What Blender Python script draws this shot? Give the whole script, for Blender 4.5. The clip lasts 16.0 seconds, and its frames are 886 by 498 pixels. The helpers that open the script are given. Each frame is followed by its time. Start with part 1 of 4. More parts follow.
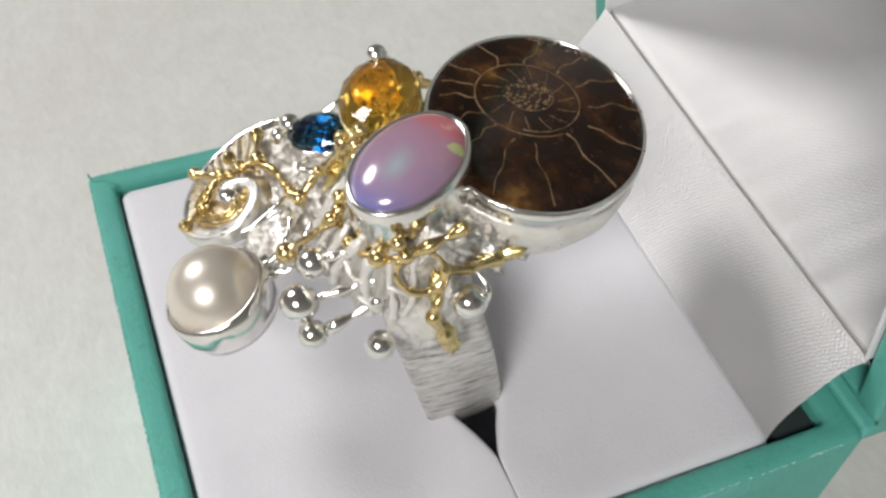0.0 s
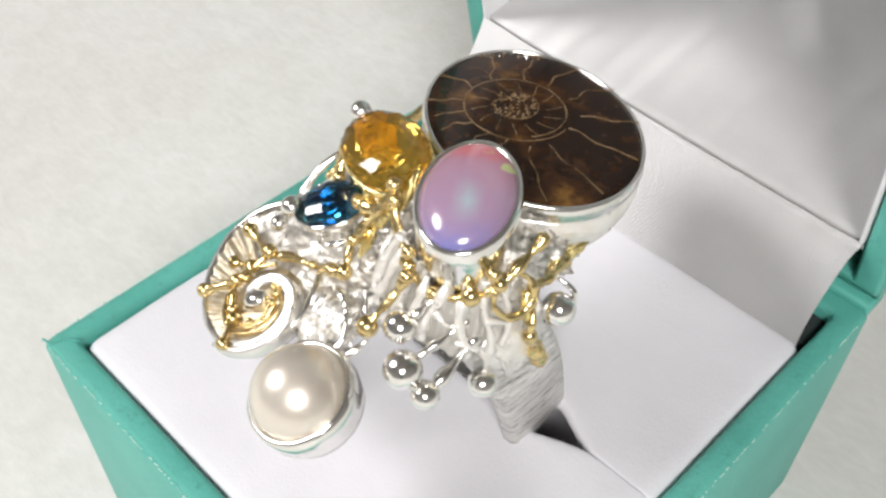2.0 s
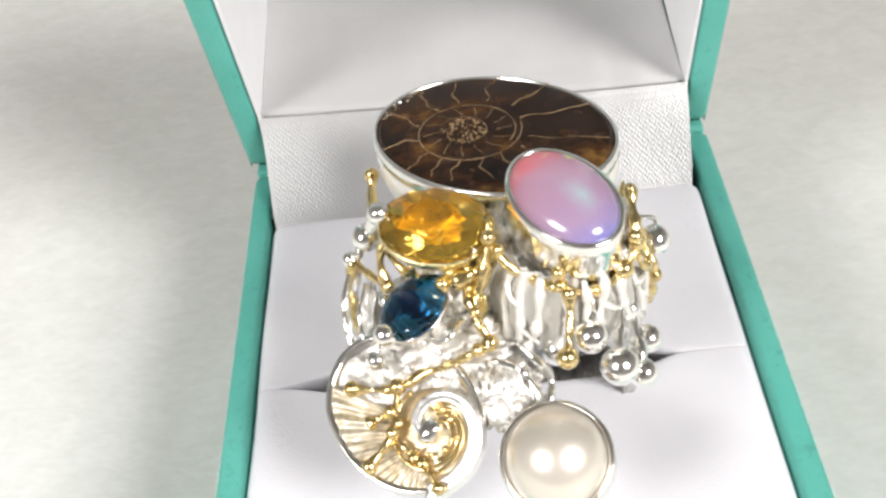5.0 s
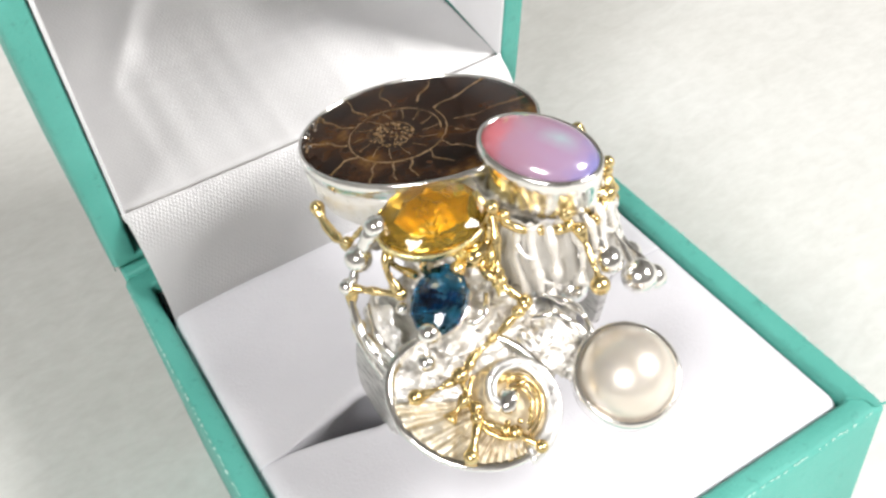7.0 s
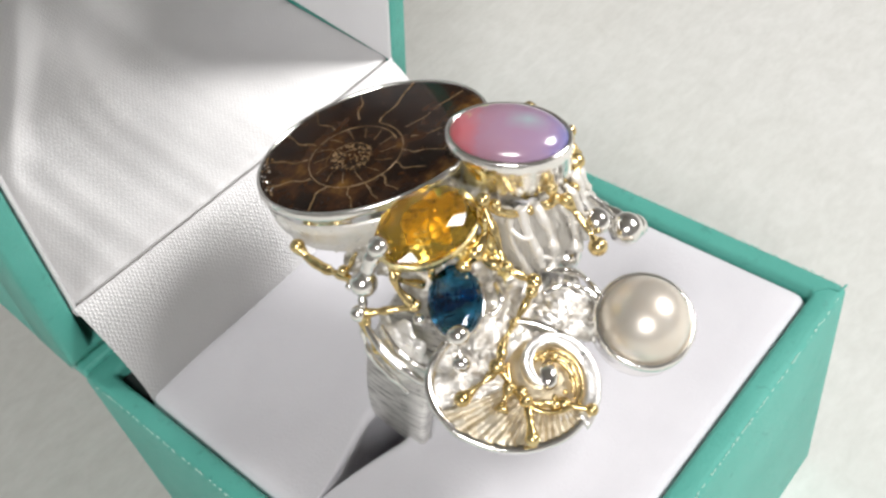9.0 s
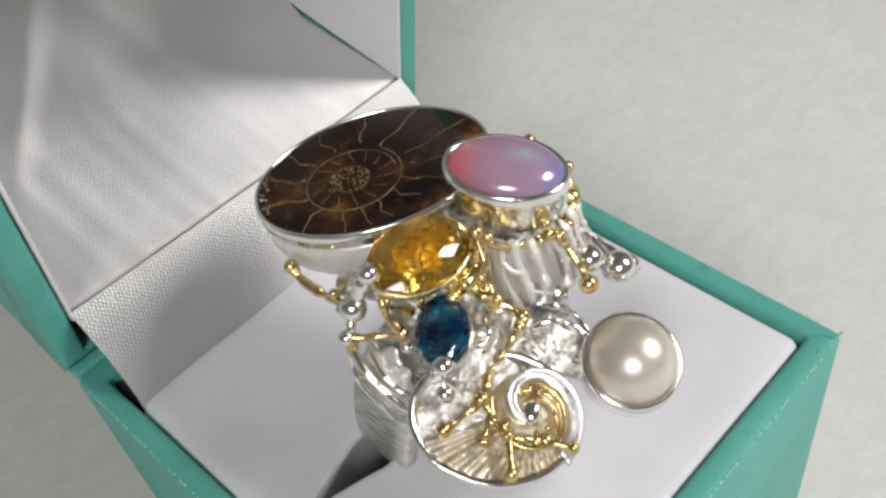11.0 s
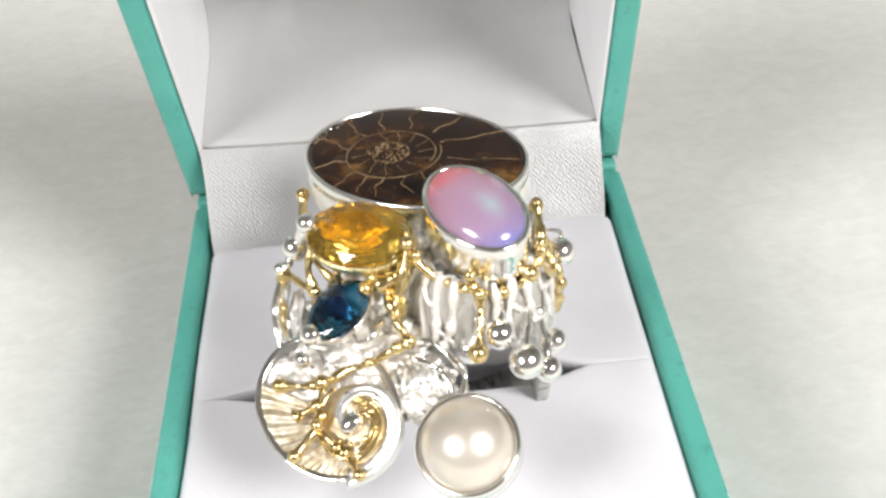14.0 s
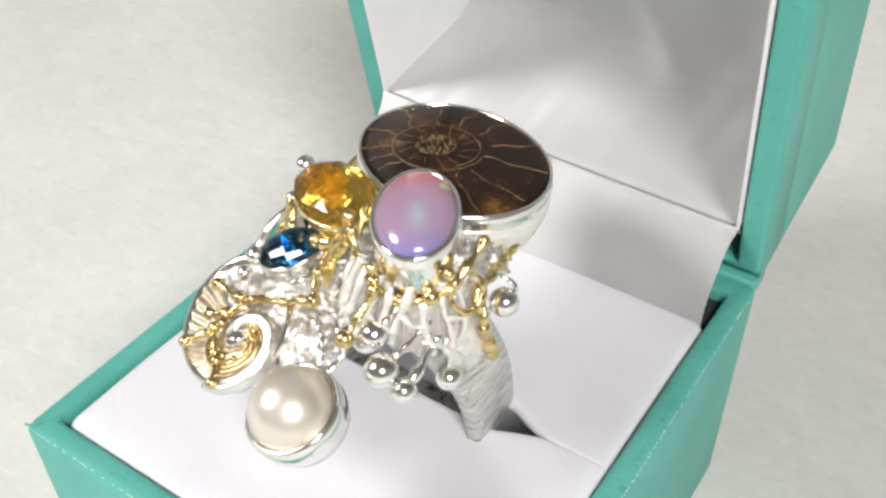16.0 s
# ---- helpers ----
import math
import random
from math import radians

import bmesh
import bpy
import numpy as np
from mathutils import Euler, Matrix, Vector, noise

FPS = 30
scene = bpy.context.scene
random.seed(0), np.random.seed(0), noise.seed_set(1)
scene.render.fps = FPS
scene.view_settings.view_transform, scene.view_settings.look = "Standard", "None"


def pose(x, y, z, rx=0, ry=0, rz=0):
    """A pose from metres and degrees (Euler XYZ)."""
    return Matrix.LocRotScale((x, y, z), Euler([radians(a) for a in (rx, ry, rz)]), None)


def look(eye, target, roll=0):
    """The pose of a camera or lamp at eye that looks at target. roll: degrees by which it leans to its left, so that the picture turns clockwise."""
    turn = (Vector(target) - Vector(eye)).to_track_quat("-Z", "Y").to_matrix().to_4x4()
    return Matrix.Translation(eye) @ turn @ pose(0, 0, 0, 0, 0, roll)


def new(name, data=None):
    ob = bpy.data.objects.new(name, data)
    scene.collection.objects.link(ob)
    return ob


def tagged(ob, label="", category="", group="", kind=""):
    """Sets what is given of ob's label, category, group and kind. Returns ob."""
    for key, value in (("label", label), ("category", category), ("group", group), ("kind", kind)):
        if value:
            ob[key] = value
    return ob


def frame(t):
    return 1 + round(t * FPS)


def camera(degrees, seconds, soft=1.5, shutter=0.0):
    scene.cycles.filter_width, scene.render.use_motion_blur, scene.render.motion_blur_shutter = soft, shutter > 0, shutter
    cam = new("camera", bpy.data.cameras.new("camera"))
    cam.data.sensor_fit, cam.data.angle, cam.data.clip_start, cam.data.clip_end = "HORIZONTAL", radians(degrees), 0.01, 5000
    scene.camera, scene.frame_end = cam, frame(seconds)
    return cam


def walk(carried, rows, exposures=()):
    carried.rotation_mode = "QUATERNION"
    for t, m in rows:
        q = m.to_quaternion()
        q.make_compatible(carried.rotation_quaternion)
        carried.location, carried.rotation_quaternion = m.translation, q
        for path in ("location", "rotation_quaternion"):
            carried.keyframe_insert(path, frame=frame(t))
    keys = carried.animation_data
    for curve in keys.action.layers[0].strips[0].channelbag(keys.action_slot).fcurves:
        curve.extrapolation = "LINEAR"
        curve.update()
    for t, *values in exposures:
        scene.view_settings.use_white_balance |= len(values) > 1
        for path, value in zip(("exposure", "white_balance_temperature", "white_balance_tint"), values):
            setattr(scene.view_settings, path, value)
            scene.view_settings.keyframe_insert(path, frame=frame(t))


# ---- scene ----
# The place is worked out in centimetres round the box: x across, y to the back, z up from the box's rim.
RIM = 3.3
cam = camera(47.7, 16.0, soft=2.7)
PATH = [
    (0, (5.252, -2.409, 11.056), (-0.539, 0.204, 3.334), 3.91),
    (0.5, (5.489, -2.118, 11.071), (-0.477, 0.211, 3.390), 3.89),
    (1, (5.101, -2.840, 11.006), (-0.689, 0.222, 3.450), 1.12),
    (1.5, (4.576, -3.695, 10.962), (-0.685, 0.340, 3.476), 1.82),
    (2, (4.012, -4.386, 10.944), (-0.704, 0.430, 3.557), 0.71),
    (2.5, (3.441, -4.794, 10.963), (-0.694, 0.571, 3.606), -0.17),
    (3, (2.924, -5.265, 10.906), (-0.654, 0.697, 3.718), -0.92),
    (3.5, (2.588, -5.470, 10.905), (-0.696, 0.733, 3.781), -3.95),
    (4, (1.658, -5.824, 10.977), (-0.753, 0.735, 3.824), -5.42),
    (4.2, (1.443, -5.938, 11.020), (-0.726, 0.713, 3.874), -6.90),
    (4.7, (0.567, -6.087, 11.095), (-0.615, 0.789, 3.931), -8.12),
    (5.25, (-0.717, -6.032, 11.212), (-0.336, 0.865, 3.981), -7.55),
    (5.8, (-1.894, -5.880, 11.312), (-0.090, 0.721, 4.021), -6.56),
    (6.3, (-2.484, -5.775, 11.346), (0.019, 0.593, 4.053), -6.71),
    (6.5, (-2.681, -5.718, 11.342), (0.040, 0.587, 4.073), -7.02),
    (7, (-2.931, -5.817, 11.213), (0.102, 0.511, 4.088), -8.27),
    (7.5, (-3.063, -5.645, 11.325), (0.157, 0.504, 4.127), -9.28),
    (8, (-3.310, -5.494, 11.354), (0.226, 0.467, 4.146), -10.24),
    (8.2, (-3.473, -5.405, 11.367), (0.252, 0.409, 4.133), -11.38),
    (8.7, (-3.830, -5.139, 11.457), (0.289, 0.316, 4.157), -12.41),
    (9.25, (-4.338, -4.762, 11.580), (0.275, 0.153, 4.194), -12.94),
    (9.8, (-4.665, -4.514, 11.677), (0.238, 0.027, 4.238), -12.85),
    (10.3, (-4.544, -4.587, 11.695), (0.283, 0.072, 4.280), -12.23),
    (10.5, (-4.296, -4.754, 11.653), (0.380, 0.159, 4.305), -11.76),
    (11, (-3.828, -5.023, 11.646), (0.467, 0.308, 4.357), -10.62),
    (11.5, (-3.339, -5.408, 11.606), (0.423, 0.427, 4.408), -9.61),
    (12, (-2.615, -5.973, 11.431), (0.448, 0.491, 4.443), -9.91),
    (12.5, (-1.913, -6.226, 11.409), (0.346, 0.595, 4.454), -7.86),
    (13, (-1.276, -6.537, 11.326), (0.329, 0.580, 4.487), -6.88),
    (13.5, (-0.596, -6.822, 11.289), (0.267, 0.477, 4.508), -5.39),
    (14, (0.082, -6.952, 11.271), (0.292, 0.425, 4.523), -4.26),
    (14.5, (0.829, -6.959, 11.266), (0.352, 0.430, 4.545), -4.82),
    (15, (2.327, -6.752, 11.116), (0.245, 0.486, 4.536), -3.30),
    (15.5, (3.547, -6.374, 11.142), (0.213, 0.391, 4.577), -1.74),
    (16, (4.476, -5.852, 11.197), (0.170, 0.341, 4.632), -1.03),
]


def cm(x, y, z):
    return (0.01 * x, 0.01 * y, 0.01 * z)


walk(cam, [(t, look(cm(*eye), cm(*target), roll)) for t, eye, target, roll in PATH],
     exposures=[(0.0, -0.97), (0.5, -1.0), (1.5, -0.68), (2.5, -0.47), (4.0, -0.30), (6.5, -0.18), (8.0, -0.32), (9.3, -0.70), (10.5, -1.0), (11.5, -0.94), (12.0, -0.50), (12.5, -0.24), (14.0, -0.28), (16.0, -0.46)])

# ---- light ----
world = bpy.data.worlds.new("room_air")
scene.world = world
world.use_nodes = True
world.node_tree.nodes["Background"].inputs[0].default_value = (0.9, 0.95, 1.0, 1)
world.node_tree.nodes["Background"].inputs[1].default_value = 0.3


def softbox(name, eye, target, w, h, watts, colour):
    d = bpy.data.lights.new(name, "AREA")
    d.shape, d.size, d.size_y, d.energy, d.color = "ELLIPSE", w, h, watts, colour
    ob = new(name, d)
    ob.matrix_world = look(eye, target)
    return ob


softbox("window_light_right", (0.56, -0.54, 0.74), (0, 0, 0.05), 0.36, 0.32, 14.6, (1.0, 0.975, 0.965))
softbox("window_light_left", (-0.60, -0.51, 0.74), (0, 0, 0.05), 0.36, 0.32, 10.2, (1.0, 0.98, 0.975))


# ---- materials ----
def material(name):
    m = bpy.data.materials.new(name)
    m.use_nodes = True
    nt = m.node_tree
    return m, nt, nt.nodes["Principled BSDF"]


def put(bsdf, **values):
    for key, value in values.items():
        bsdf.inputs[key.replace("_", " ")].default_value = value


def coords(nt, scale=(1, 1, 1), turn=(0, 0, 0)):
    """Object coordinates in centimetres."""
    tc = nt.nodes.new("ShaderNodeTexCoord")
    mp = nt.nodes.new("ShaderNodeMapping")
    mp.inputs["Scale"].default_value = [100 * s for s in scale]
    mp.inputs["Rotation"].default_value = turn
    nt.links.new(tc.outputs["Object"], mp.inputs["Vector"])
    return mp.outputs["Vector"]


def noise_tex(nt, vec, scale, detail=4.0, rough=0.6, distort=0.0):
    n = nt.nodes.new("ShaderNodeTexNoise")
    n.inputs["Scale"].default_value, n.inputs["Detail"].default_value = scale, detail
    n.inputs["Roughness"].default_value, n.inputs["Distortion"].default_value = rough, distort
    nt.links.new(vec, n.inputs["Vector"])
    return n.outputs["Fac"]


def ramp(nt, fac, stops):
    r = nt.nodes.new("ShaderNodeValToRGB")
    el = r.color_ramp.elements
    while len(el) < len(stops):
        el.new(0.5)
    for e, (p, c) in zip(el, stops):
        e.position, e.color = p, (*c, 1) if len(c) == 3 else c
    nt.links.new(fac, r.inputs["Fac"])
    return r.outputs["Color"]


def mixed(nt, fac, a, b, mode="MIX"):
    m = nt.nodes.new("ShaderNodeMix")
    m.data_type, m.blend_type = "RGBA", mode
    for sock, v in ((m.inputs[0], fac), (m.inputs[6], a), (m.inputs[7], b)):
        if isinstance(v, (int, float)):
            sock.default_value = v
        elif isinstance(v, tuple):
            sock.default_value = (*v, 1)
        else:
            nt.links.new(v, sock)
    return m.outputs[2]


def bump(nt, bsdf, height, strength, cmdist):
    b = nt.nodes.new("ShaderNodeBump")
    b.inputs["Strength"].default_value, b.inputs["Distance"].default_value = strength, cmdist * 0.01
    nt.links.new(height, b.inputs["Height"])
    nt.links.new(b.outputs["Normal"], bsdf.inputs["Normal"])


def math_node(nt, op, a, b):
    m = nt.nodes.new("ShaderNodeMath")
    m.operation = op
    for sock, v in ((m.inputs[0], a), (m.inputs[1], b)):
        if isinstance(v, (int, float)):
            sock.default_value = v
        else:
            nt.links.new(v, sock)
    return m.outputs[0]


def make_teal():
    m, nt, b = material("teal_leatherette")
    v = coords(nt)
    big = ramp(nt, noise_tex(nt, v, 0.8), [(0.3, (0.088, 0.395, 0.325)), (0.7, (0.12, 0.465, 0.39))])
    spots = ramp(nt, noise_tex(nt, v, 9.0, 4.0, 0.7), [(0.26, (0.45, 0.45, 0.45)), (0.42, (1, 1, 1))])
    nt.links.new(mixed(nt, 0.6, big, spots, "MULTIPLY"), b.inputs["Base Color"])
    put(b, Roughness=0.46, Specular_IOR_Level=0.45)
    h = math_node(nt, "ADD", noise_tex(nt, v, 58.0, 3.0), math_node(nt, "MULTIPLY", noise_tex(nt, v, 15.0, 3.0), 0.9))
    bump(nt, b, h, 0.42, 0.03)
    return m


def make_cushion():
    m, nt, b = material("white_velvet_foam")
    v = coords(nt)
    nt.links.new(ramp(nt, noise_tex(nt, v, 0.7), [(0.3, (0.70, 0.694, 0.73)), (0.7, (0.76, 0.754, 0.79))]), b.inputs["Base Color"])
    put(b, Roughness=0.95, Specular_IOR_Level=0.15, Sheen_Weight=0.35, Sheen_Roughness=0.5)
    bump(nt, b, math_node(nt, "ADD", noise_tex(nt, v, 40.0, 2.0), math_node(nt, "MULTIPLY", noise_tex(nt, v, 2.5), 2.0)), 0.25, 0.02)
    return m


def make_satin(name, weave, lean, relief, sheen, white):
    """Woven satin: rows of small shiny floats, staggered, that run slantwise over the cloth."""
    m, nt, b = material(name)
    tc = nt.nodes.new("ShaderNodeTexCoord")
    mp = nt.nodes.new("ShaderNodeMapping")
    mp.inputs["Rotation"].default_value = (0, 0, lean)
    mp.inputs["Scale"].default_value = (weave, 0.62 * weave, 1)
    nt.links.new(tc.outputs["UV"], mp.inputs["Vector"])
    w = nt.nodes.new("ShaderNodeTexVoronoi")
    w.inputs["Scale"].default_value, w.inputs["Randomness"].default_value = 1.0, 0.30
    nt.links.new(mp.outputs["Vector"], w.inputs["Vector"])
    v = coords(nt)
    dots = ramp(nt, w.outputs["Distance"], [(0.10, (1, 1, 1)), (0.55, (0, 0, 0))])
    h = math_node(nt, "ADD", dots, math_node(nt, "MULTIPLY", noise_tex(nt, v, 9.0), 0.35))
    nt.links.new(ramp(nt, noise_tex(nt, v, 1.2), [(0.3, (0.94 * white, 0.935 * white, 0.935 * white)), (0.7, (white, 0.995 * white, 0.99 * white))]), b.inputs["Base Color"])
    glint = math_node(nt, "ADD", dots, math_node(nt, "MULTIPLY", noise_tex(nt, v, 22.0, 2.0), 0.8))
    nt.links.new(ramp(nt, glint, [(0.35, (0.60, 0.60, 0.60)), (1.0, (0.50, 0.50, 0.50))]), b.inputs["Roughness"])
    put(b, Specular_IOR_Level=0.6, Metallic=sheen, Anisotropic=1.0, Anisotropic_Rotation=0.25)
    tan = nt.nodes.new("ShaderNodeTangent")
    tan.direction_type, tan.uv_map = "UV_MAP", "along"
    nt.links.new(tan.outputs["Tangent"], b.inputs["Tangent"])
    bump(nt, b, h, relief, 0.022)
    return m


def make_card():
    m, nt, b = material("white_card")
    v = coords(nt)
    nt.links.new(ramp(nt, noise_tex(nt, v, 0.9), [(0.3, (0.74, 0.74, 0.75)), (0.7, (0.79, 0.79, 0.80))]), b.inputs["Base Color"])
    put(b, Roughness=0.6)
    bump(nt, b, noise_tex(nt, v, 30.0), 0.1, 0.01)
    return m


def make_table():
    m, nt, b = material("whitewashed_table")
    v = coords(nt, (0.65, 1.0, 1), (0, 0, 0.1))
    grain = noise_tex(nt, v, 3.0, 6.0, 0.6, 0.6)
    patch = noise_tex(nt, coords(nt), 0.16, 4.0)
    fine = noise_tex(nt, coords(nt, (1.2, 2.4, 1), (0, 0, 0.1)), 4.0, 4.0)
    both = math_node(nt, "ADD", math_node(nt, "MULTIPLY", grain, 0.6), math_node(nt, "MULTIPLY", fine, 0.4))
    tone = ramp(nt, both, [(0.34, (0.69, 0.692, 0.66)), (0.62, (0.775, 0.778, 0.75))])
    wash = ramp(nt, patch, [(0.35, (0.93, 0.925, 0.91)), (0.65, (1, 1, 1))])
    nt.links.new(mixed(nt, 1.0, tone, wash, "MULTIPLY"), b.inputs["Base Color"])
    put(b, Roughness=0.5, Specular_IOR_Level=0.35)
    bump(nt, b, both, 0.26, 0.05)
    return m


def make_metal(name, colour, rough, bump_scale, bump_strength, tarnish=None):
    m, nt, b = material(name)
    v = coords(nt)
    if tarnish:
        nt.links.new(ramp(nt, noise_tex(nt, v, 5.0), [(0.25, tarnish), (0.5, colour)]), b.inputs["Base Color"])
    else:
        put(b, Base_Color=(*colour, 1))
    nt.links.new(ramp(nt, noise_tex(nt, v, 8.0), [(0.3, (rough * 0.6,) * 3), (0.7, (rough * 1.4,) * 3)]), b.inputs["Roughness"])
    put(b, Metallic=1.0)
    if bump_strength:
        bump(nt, b, noise_tex(nt, v, bump_scale, 3.0), bump_strength, 0.02)
    return m


def make_reticulated(name, low, high):
    """Metal melted into fine wrinkles, matt in the hollows."""
    m, nt, b = material(name)
    v = coords(nt)
    n = noise_tex(nt, v, 8.0, 4.0, 0.6, 0.8)
    nt.links.new(ramp(nt, n, [(0.34, low), (0.54, high)]), b.inputs["Base Color"])
    nt.links.new(ramp(nt, n, [(0.35, (0.56, 0.56, 0.56)), (0.65, (0.34, 0.34, 0.34))]), b.inputs["Roughness"])
    put(b, Metallic=0.8)
    bump(nt, b, n, 0.55, 0.045)
    return m


def make_band():
    m, nt, b = material("scratched_silver")
    v = coords(nt, (1.0, 1.1, 9.0), (0.25, 0, 0))
    n = noise_tex(nt, v, 3.2, 7.0, 0.72, 0.25)
    nt.links.new(ramp(nt, n, [(0.34, (0.10, 0.09, 0.08)), (0.44, (0.66, 0.64, 0.61)), (0.56, (0.92, 0.905, 0.87))]), b.inputs["Base Color"])
    put(b, Metallic=0.85, Roughness=0.36)
    bump(nt, b, n, 0.8, 0.06)
    return m


def make_gem(name, colour, ior, clear=1.0):
    m, nt, b = material(name)
    put(b, Base_Color=(*colour, 1), Roughness=0.0, IOR=ior, Transmission_Weight=clear)
    return m


def make_pearl():
    m, nt, b = material("cream_pearl")
    v = coords(nt)
    nt.links.new(ramp(nt, noise_tex(nt, v, 2.2, 2.0), [(0.3, (0.77, 0.69, 0.59)), (0.62, (0.84, 0.785, 0.70)), (0.8, (0.84, 0.77, 0.73))]), b.inputs["Base Color"])
    put(b, Metallic=0.6, Roughness=0.33, Specular_IOR_Level=0.6, Coat_Weight=0.4, Coat_Roughness=0.2, Subsurface_Weight=0.1)
    b.inputs["Subsurface Radius"].default_value = (0.001, 0.0008, 0.0006)
    return m


def make_opal(origin, along, across):
    """Milky opal: pink body, lilac towards one side, a red flash at one end and a green-blue one in the middle."""
    m, nt, b = material("milky_opal")
    tc = nt.nodes.new("ShaderNodeTexCoord")

    def slope(direction, lo, hi):
        sub = nt.nodes.new("ShaderNodeVectorMath")
        sub.operation = "SUBTRACT"
        nt.links.new(tc.outputs["Object"], sub.inputs[0])
        sub.inputs[1].default_value = [0.01 * c for c in origin]
        dot = nt.nodes.new("ShaderNodeVectorMath")
        dot.operation = "DOT_PRODUCT"
        nt.links.new(sub.outputs[0], dot.inputs[0])
        dot.inputs[1].default_value = direction
        mr = nt.nodes.new("ShaderNodeMapRange")
        mr.inputs["From Min"].default_value, mr.inputs["From Max"].default_value = 0.01 * lo, 0.01 * hi
        nt.links.new(dot.outputs["Value"], mr.inputs["Value"])
        return mr.outputs["Result"]

    v = coords(nt)
    s_a, s_b = slope(along, -0.5, 0.5), slope(across, -0.36, 0.36)
    wob = math_node(nt, "MULTIPLY", math_node(nt, "SUBTRACT", noise_tex(nt, v, 3.0), 0.5), 0.5)
    body = ramp(nt, math_node(nt, "ADD", s_a, wob), [(0.12, (0.44, 0.20, 0.26)), (0.42, (0.40, 0.245, 0.335)), (0.78, (0.36, 0.25, 0.38)), (1.0, (0.22, 0.21, 0.47))])
    red = ramp(nt, math_node(nt, "ADD", s_a, math_node(nt, "MULTIPLY", wob, 0.6)), [(0.04, (1, 1, 1)), (0.27, (0, 0, 0))])
    c1 = mixed(nt, math_node(nt, "MULTIPLY", red, 0.72), body, (0.78, 0.13, 0.13))
    fa = ramp(nt, math_node(nt, "ADD", s_a, math_node(nt, "MULTIPLY", wob, 0.3)), [(0.46, (0, 0, 0)), (0.64, (1, 1, 1)), (0.84, (0, 0, 0))])
    fb = ramp(nt, math_node(nt, "ADD", s_b, math_node(nt, "MULTIPLY", wob, 0.3)), [(0.36, (0, 0, 0)), (0.54, (1, 1, 1)), (0.72, (0, 0, 0))])
    fl = math_node(nt, "MULTIPLY", math_node(nt, "MULTIPLY", fa, fb), 0.5)
    c2 = mixed(nt, fl, c1, (0.35, 0.62, 0.60))
    fleck = ramp(nt, noise_tex(nt, v, 7.0, 1.0), [(0.66, (0, 0, 0)), (0.72, (1, 1, 1))])
    band = ramp(nt, s_a, [(0.10, (0, 0, 0)), (0.24, (1, 1, 1)), (0.46, (0, 0, 0))])
    c2 = mixed(nt, math_node(nt, "MULTIPLY", math_node(nt, "MULTIPLY", fleck, band), 0.7), c2, (0.55, 0.72, 0.22))
    nt.links.new(c2, b.inputs["Base Color"])
    put(b, Roughness=0.2, Coat_Weight=1.0, Coat_Roughness=0.07, Subsurface_Weight=0.35)
    b.inputs["Subsurface Radius"].default_value = (0.002, 0.0015, 0.0015)
    return m


def make_ammonite():
    m, nt, b = material("brown_polished_fossil")
    v = coords(nt)
    base = ramp(nt, noise_tex(nt, v, 2.6, 6.0, 0.65), [(0.34, (0.005, 0.0035, 0.003)), (0.50, (0.019, 0.009, 0.005)), (0.61, (0.046, 0.020, 0.008)), (0.73, (0.17, 0.085, 0.022))])
    fleck = ramp(nt, noise_tex(nt, v, 12.0, 3.0), [(0.60, (0, 0, 0)), (0.75, (0.5, 0.5, 0.5))])
    nt.links.new(mixed(nt, fleck, base, (0.11, 0.05, 0.02)), b.inputs["Base Color"])
    put(b, Roughness=0.10, Specular_IOR_Level=0.24)
    return m


def make_plain(name, colour, rough=0.8, scale=2.0):
    m, nt, b = material(name)
    v = coords(nt, (0.01, 0.01, 0.01))
    nt.links.new(ramp(nt, noise_tex(nt, v, scale), [(0.3, tuple(0.94 * c for c in colour)), (0.7, colour)]), b.inputs["Base Color"])
    put(b, Roughness=rough)
    return m


TEAL, CUSHION, CARD, TABLE = make_teal(), make_cushion(), make_card(), make_table()
SATIN = make_satin("white_satin", 30.0, 0.9, 0.06, 0.45, 0.70)
TWILL = make_satin("white_twill_satin", 31.0, 0.6, 0.18, 0.62, 0.77)
SILVER = make_metal("polished_silver", (0.93, 0.915, 0.88), 0.17, 7.0, 0.25)
ROUGH_SILVER = make_metal("cast_silver", (0.86, 0.84, 0.80), 0.36, 12.0, 0.55, (0.78, 0.74, 0.66))
SATIN_SILVER = make_metal("satin_silver", (0.93, 0.915, 0.885), 0.36, 14.0, 0.35)
FROSTED = make_metal("frosted_silver", (0.87, 0.845, 0.795), 0.52, 16.0, 0.5)
for pale, share in ((FROSTED, 0.28), (ROUGH_SILVER, 0.45)):
    pale.node_tree.nodes["Principled BSDF"].inputs["Metallic"].default_value = share
RETICULATED = make_reticulated("reticulated_silver", (0.50, 0.46, 0.40), (0.84, 0.82, 0.78))
GOLD = make_metal("pale_gold", (0.815, 0.64, 0.315), 0.22, 9.0, 0.25, (0.50, 0.36, 0.14))
YELLOW_GOLD = make_metal("yellow_gold", (0.90, 0.76, 0.36), 0.30, 8.0, 0.4, (0.70, 0.54, 0.20))
BRONZE = make_metal("bronze_gold", (0.84, 0.73, 0.53), 0.42, 9.0, 0.5)
BRIGHT_GOLD = make_metal("bright_gold", (0.96, 0.85, 0.48), 0.30, 9.0, 0.2)
GILT = make_reticulated("gilt_recess", (0.50, 0.41, 0.26), (0.82, 0.755, 0.62))
BAND = make_band()
